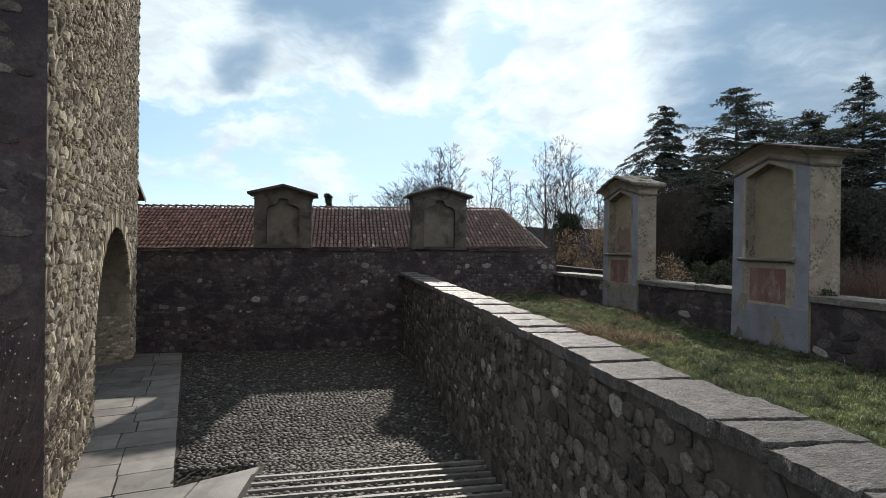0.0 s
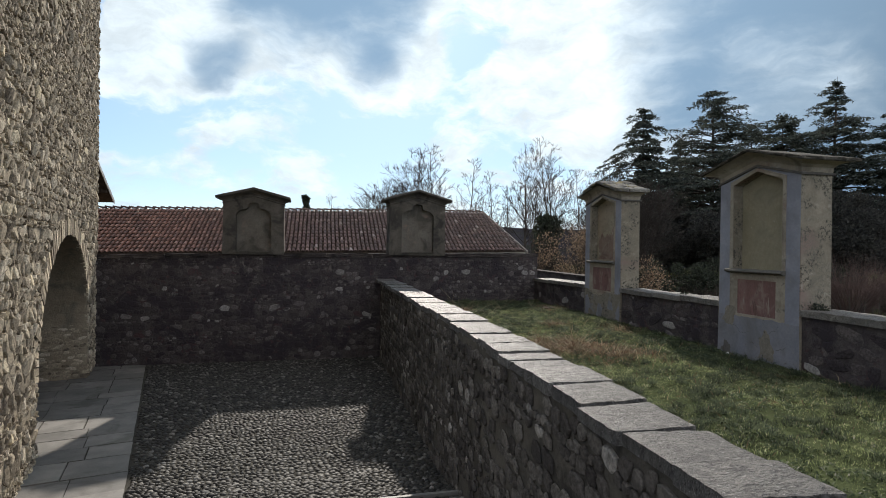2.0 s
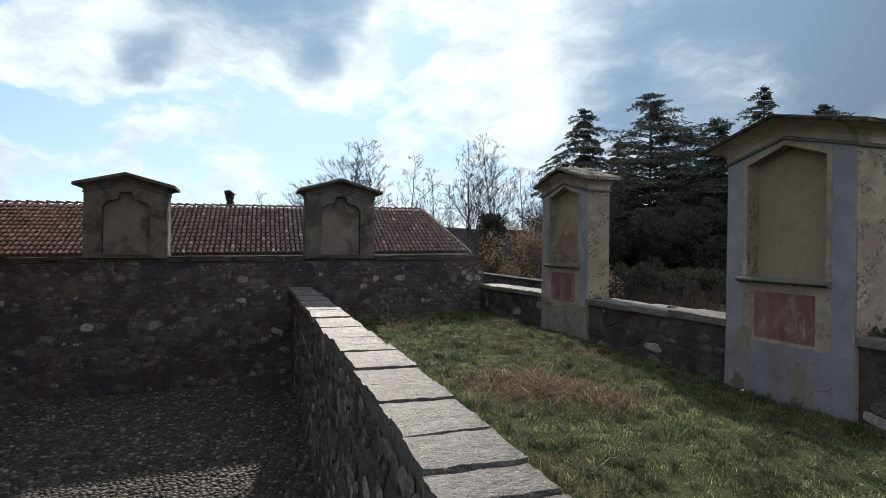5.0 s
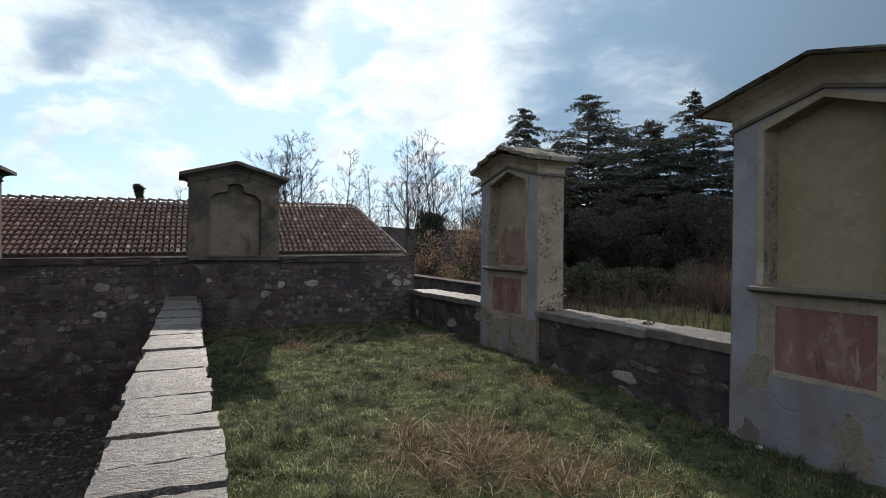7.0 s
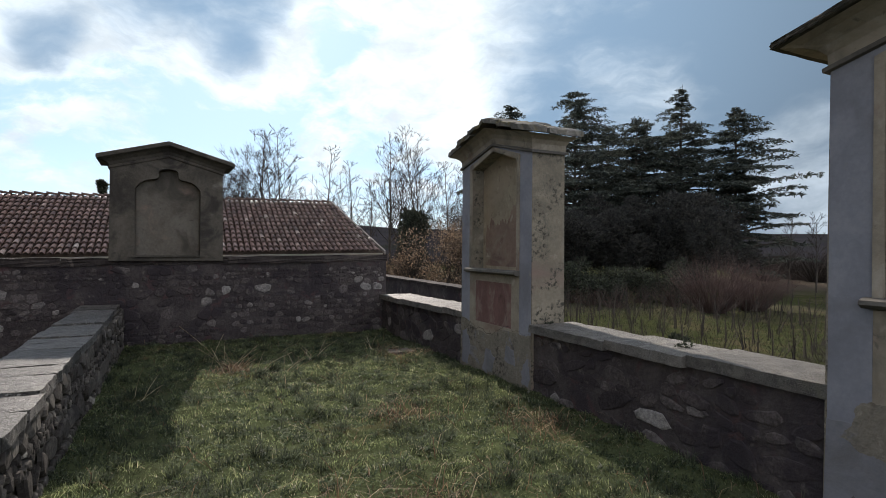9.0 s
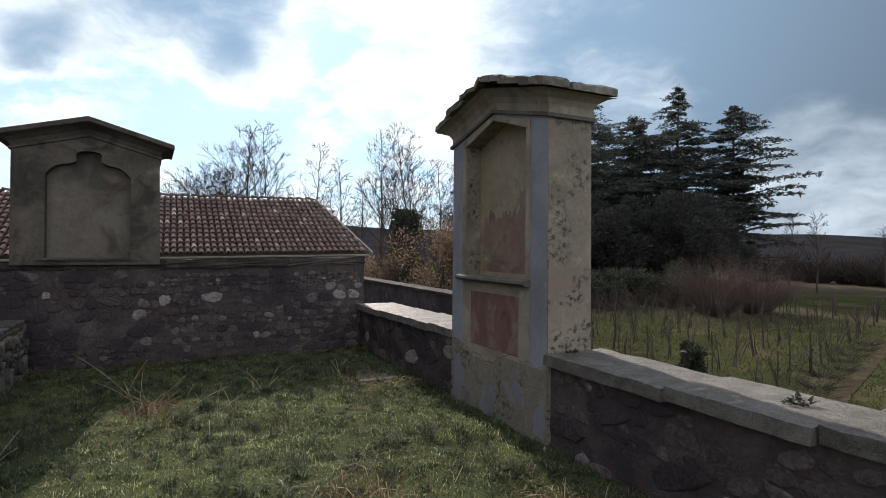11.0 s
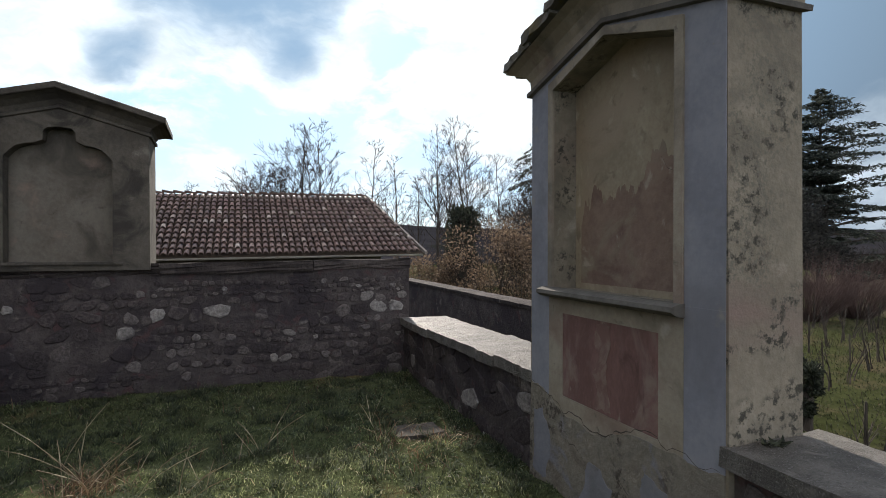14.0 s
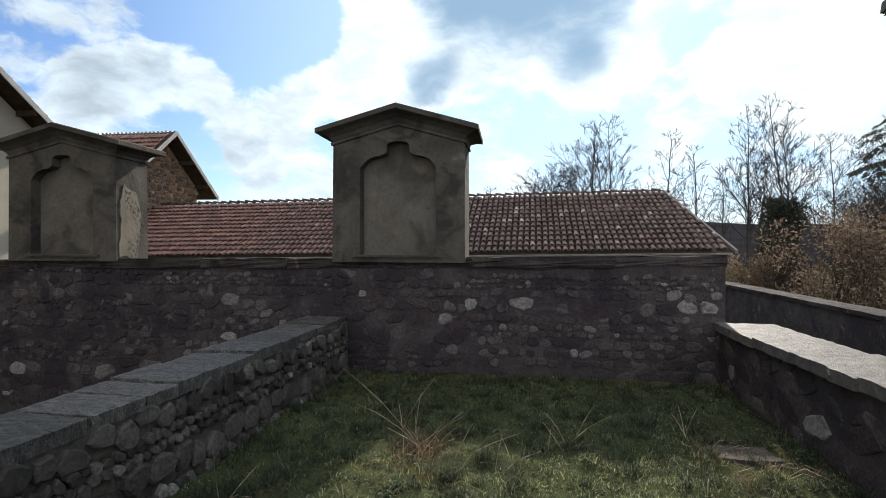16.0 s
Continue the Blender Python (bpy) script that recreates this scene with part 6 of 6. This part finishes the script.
def make_paving():
    rng = random.Random(41)
    d = Vector((-0.261, 0.965))
    side = Vector((-0.965, -0.261))
    origin = Vector((-1.64, 8.09))
    at = -2.2
    while at < 9.0:
        run = rng.uniform(0.42, 0.78)
        cuts = [0.0] + sorted(rng.uniform(0.55, 0.8) + 0.85 * k for k in range(2)) + [2.35]
        for a, b in zip(cuts, cuts[1:]):
            bm = bmesh.new()
            rough_slab(bm, a + 0.010, at + 0.010, b - 0.010, at + run - 0.010, -0.10, 0.022 + rng.uniform(-0.005, 0.005), rng, 0.006, 2, 2, 0.002)
            for v in bm.verts:
                p = origin + side * v.co.x + d * v.co.y
                v.co = (p.x, p.y, v.co.z + floor_z(max(p.y, FLOOR_Y)))
            mid = origin + side * (a + b) / 2 + d * (at + run / 2)
            if mid.y < 17.0 and mid.x > -8.8:
                part("paving_slab", bm, M["slab"], court)
            else:
                bm.free()
        at += run
    # landing at the foot of the ramp
    for plan in ([(-0.60, 7.93), (-1.22, 7.58), (-1.30, 6.9), (-0.70, 7.05)], [(-1.23, 7.57), (-1.62, 7.35), (-1.9, 6.6), (-1.31, 6.89)], [(-0.70, 7.04), (-1.30, 6.88), (-1.45, 6.0), (-0.72, 6.1)]):
        bm = bmesh.new()
        block(bm, plan[::-1], -1.15, [-0.965 + rng.uniform(-0.006, 0.006) for _ in plan])
        bmesh.ops.bevel(bm, geom=bm.edges[:], offset=0.012, segments=1, affect="EDGES")
        part("paving_slab", bm, M["slab"], court)
    # stone strips of the ramp
    y = STRIP_Y
    while y > 1.0:
        bm = bmesh.new()
        z = floor_z(y)
        rough_slab(bm, -0.58, y - 0.020, 2.12, y + 0.020, z - 0.15, z + 0.036, rng, 0.005, 8, 1, 0.003)
        for v in bm.verts:
            v.co.y += 0.045 * (v.co.x + 0.58)
        part("ramp_strip", bm, M["slab"], court, "pale stone strip across the ramp")
        y -= STRIP_GAP


make_paving()


def make_cobbles():
    rng = random.Random(43)
    meshes = dome_meshes("cobble", M["cobble", False])
    cells, y = [], 3.2
    while y < 17.1:
        h = 0.070
        x0 = slab_line(y) if y > 8.0 else -0.6
        x = x0 + rng.uniform(0, 0.06)
        while x < 2.13:
            w = rng.uniform(0.048, 0.108)
            away = STRIP_Y + 0.045 * (x + 0.58) - y
            on_strip = y < 7.7 and away > -0.1 and abs((away + STRIP_GAP / 2) % STRIP_GAP - STRIP_GAP / 2) < 0.050
            if not on_strip and not (7.7 < y < 8.02 and x < -0.58):
                cells.append((x + w / 2, y + rng.uniform(-0.030, 0.030) + 0.03 * math.sin(x * 2.1 + y), w / 2 * 0.93, h / 2 * rng.uniform(0.7, 1.15), rng.uniform(-60, 60)))
            x += w
        y += h * 0.93
    cells.sort(key=lambda c: abs(c[1] - 8.8) + 0.5 * abs(c[0] - 0.3))
    pv, pf, count = [], [], 0
    for k, (x, y, a, b, spin) in enumerate(cells):
        z, i, d = floor_z(y), rng.randrange(len(DOMES)), rng.uniform(0.012, 0.028)
        if k < 300:
            ob = new("cobble", meshes[i])
            ob.parent = court
            ob.matrix_local = pose(x, y, z, 0, 0, spin) @ Matrix.Diagonal((a, b, d, 1))
            continue
        pts, faces = DOMES[i]
        s, c = math.sin(radians(spin)), math.cos(radians(spin))
        px, py = pts[:, 0] * a, pts[:, 1] * b
        pv.append(np.stack([x + px * c - py * s, y + px * s + py * c, z + pts[:, 2] * d], 1))
        pf.append(faces + count)
        count += len(pts)
    tagged(raw("cobbles", np.concatenate(pv), np.concatenate(pf), M["cobble", True], court, True), kind="stuff")


make_cobbles()

# ---- stones in the walls ----


def face(origin, u, n):
    """Frame of an upright face: x along u, y up, z outwards along n."""
    u, n = Vector(u), Vector(n)
    m = Matrix((u, Vector((0, 0, 1)), n)).transposed().to_4x4()
    m.translation = origin
    return m


rng_s = random.Random(51)
north = face((0, wall_y(0), 0), Vector((1, 0.04, 0)).normalized(), Vector((0.04, -1, 0)).normalized())
piers = ((-2.17, -0.58), (2.32, 3.96))


def on_pier(u, v, a, b):
    return any(l < u < r for l, r in piers)


set_stones("stone", wall_north, north, courses(-5.6, 6.9, -1.3, 1.55, 0.135, rng_s, 0.65, 1.8, 0.0), 0.017, "dark", rng_s, lambda u, v: abs(u - 5.2) + (0 if v > 0.3 else 9), 300, 0.80, lambda u, v, a, b: on_pier(u, v, a, b) or (2.05 < u < 2.55 and v < 0.95) or (u > 2.5 and v < 0.3))
for s in [o for o in bpy.data.objects if o.name.startswith("grey_shrine") and o.parent is None]:
    pier = [c for c in s.children if c.name.startswith("pier")][0]
    left = s.matrix_world.translation.x < 2
    set_stones("stone", pier, face((0, 0.068, 0), (1, 0, 0), (0, -1, 0)), courses(-0.78, 0.78, -1.2 if left else 0.3, 1.62, 0.14, rng_s, 0.6, 1.7, 0.0), 0.020, "dark", rng_s, lambda u, v: -v, 60, 0.80)
west_face = face((2.135, 0, 0), Vector((-0.07, 23.14, 0)).normalized(), (-1, 0, 0))
set_stones("stone", wall_middle, west_face, courses(0.5, 17.0, -1.35, 0.90, 0.15, rng_s, 0.55, 1.4, 0.02), 0.018, "grey", rng_s, lambda u, v: abs(u - 4.5) + 0.6 * abs(v - 0.3), 300, 0.80, None, 30)
east_face = face((2.578, 0, 0), Vector((-0.08, 23.14, 0)).normalized(), (1, 0, 0))
set_stones("stone", wall_middle, east_face, courses(1.0, 17.0, 0.30, 0.93, 0.155, rng_s, 0.55, 1.25, -0.04), 0.034, "grey", rng_s, lambda u, v: abs(u - 13.5), 300, 0.97, None, -28, tilt=0.15)
for y0, y1, n in ((3.0, 7.5, 60), (9.2, 12.2, 140), (13.9, 17.2, 100)):
    set_stones("stone", wall_east, face((6.88, 0, 0), (0, 1, 0), (-1, 0, 0)), courses(y0, y1, 0.30, 0.98, 0.16, rng_s, 0.6, 2.6, 0.04), 0.015, "dark", rng_s, lambda u, v: abs(u - 11.5), n, 0.80, tilt=0.06)


def in_arch(u, v, a, b):
    """Stones stay clear of the archway in the tower's face."""
    return ARCH_A - a < u < ARCH_B + a and v - b < arch_z(u) + (0.30 if v > -0.6 else 0)


tower_face = face((0, 0, 0), (1, 0, 0), (0, -1, 0))
set_stones("stone", tower, tower_face, courses(0.02, FACE, -1.2, 9.8, 0.112, rng_s, 0.7, 1.9), 0.040, "tower", rng_s, lambda u, v: u + 0.3 * abs(v - 1), 300, 0.90, lambda u, v, a, b: v > 4.9 + 0.55 * u or in_arch(u, v, a, b), 56, tilt=0.30)
# stones here are toned darker than the tower's own to paint its shade
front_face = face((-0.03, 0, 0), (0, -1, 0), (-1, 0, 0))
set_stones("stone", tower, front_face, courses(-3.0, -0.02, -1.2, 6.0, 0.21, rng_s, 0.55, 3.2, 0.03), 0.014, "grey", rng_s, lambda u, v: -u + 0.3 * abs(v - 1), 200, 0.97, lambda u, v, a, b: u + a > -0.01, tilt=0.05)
set_stones("brick", tower, face((ARCH_B, 0, 0), (0, -1, 0), (-1, 0, 0)), courses(-1.12, -0.02, -1.2, 0.2, 0.085, rng_s, 0.3, 3.4, 0.02), 0.010, "tower", rng_s, lambda u, v: v, 90, 0.97)
wall, hx, yf, yb, yr, zr, slope = HOUSES[0]
set_stones("stone", wall, face((hx, 0, 0), (0, 1, 0), (1, 0, 0)), courses(yf + 0.05, yb - 0.05, 1.0, 6.9, 0.19, rng_s, 0.5, 1.9, 0.05), 0.03, "house", rng_s, None, 0, 0.95, lambda u, v, a, b: v + b > zr - slope * abs(u - yr) - 0.35)
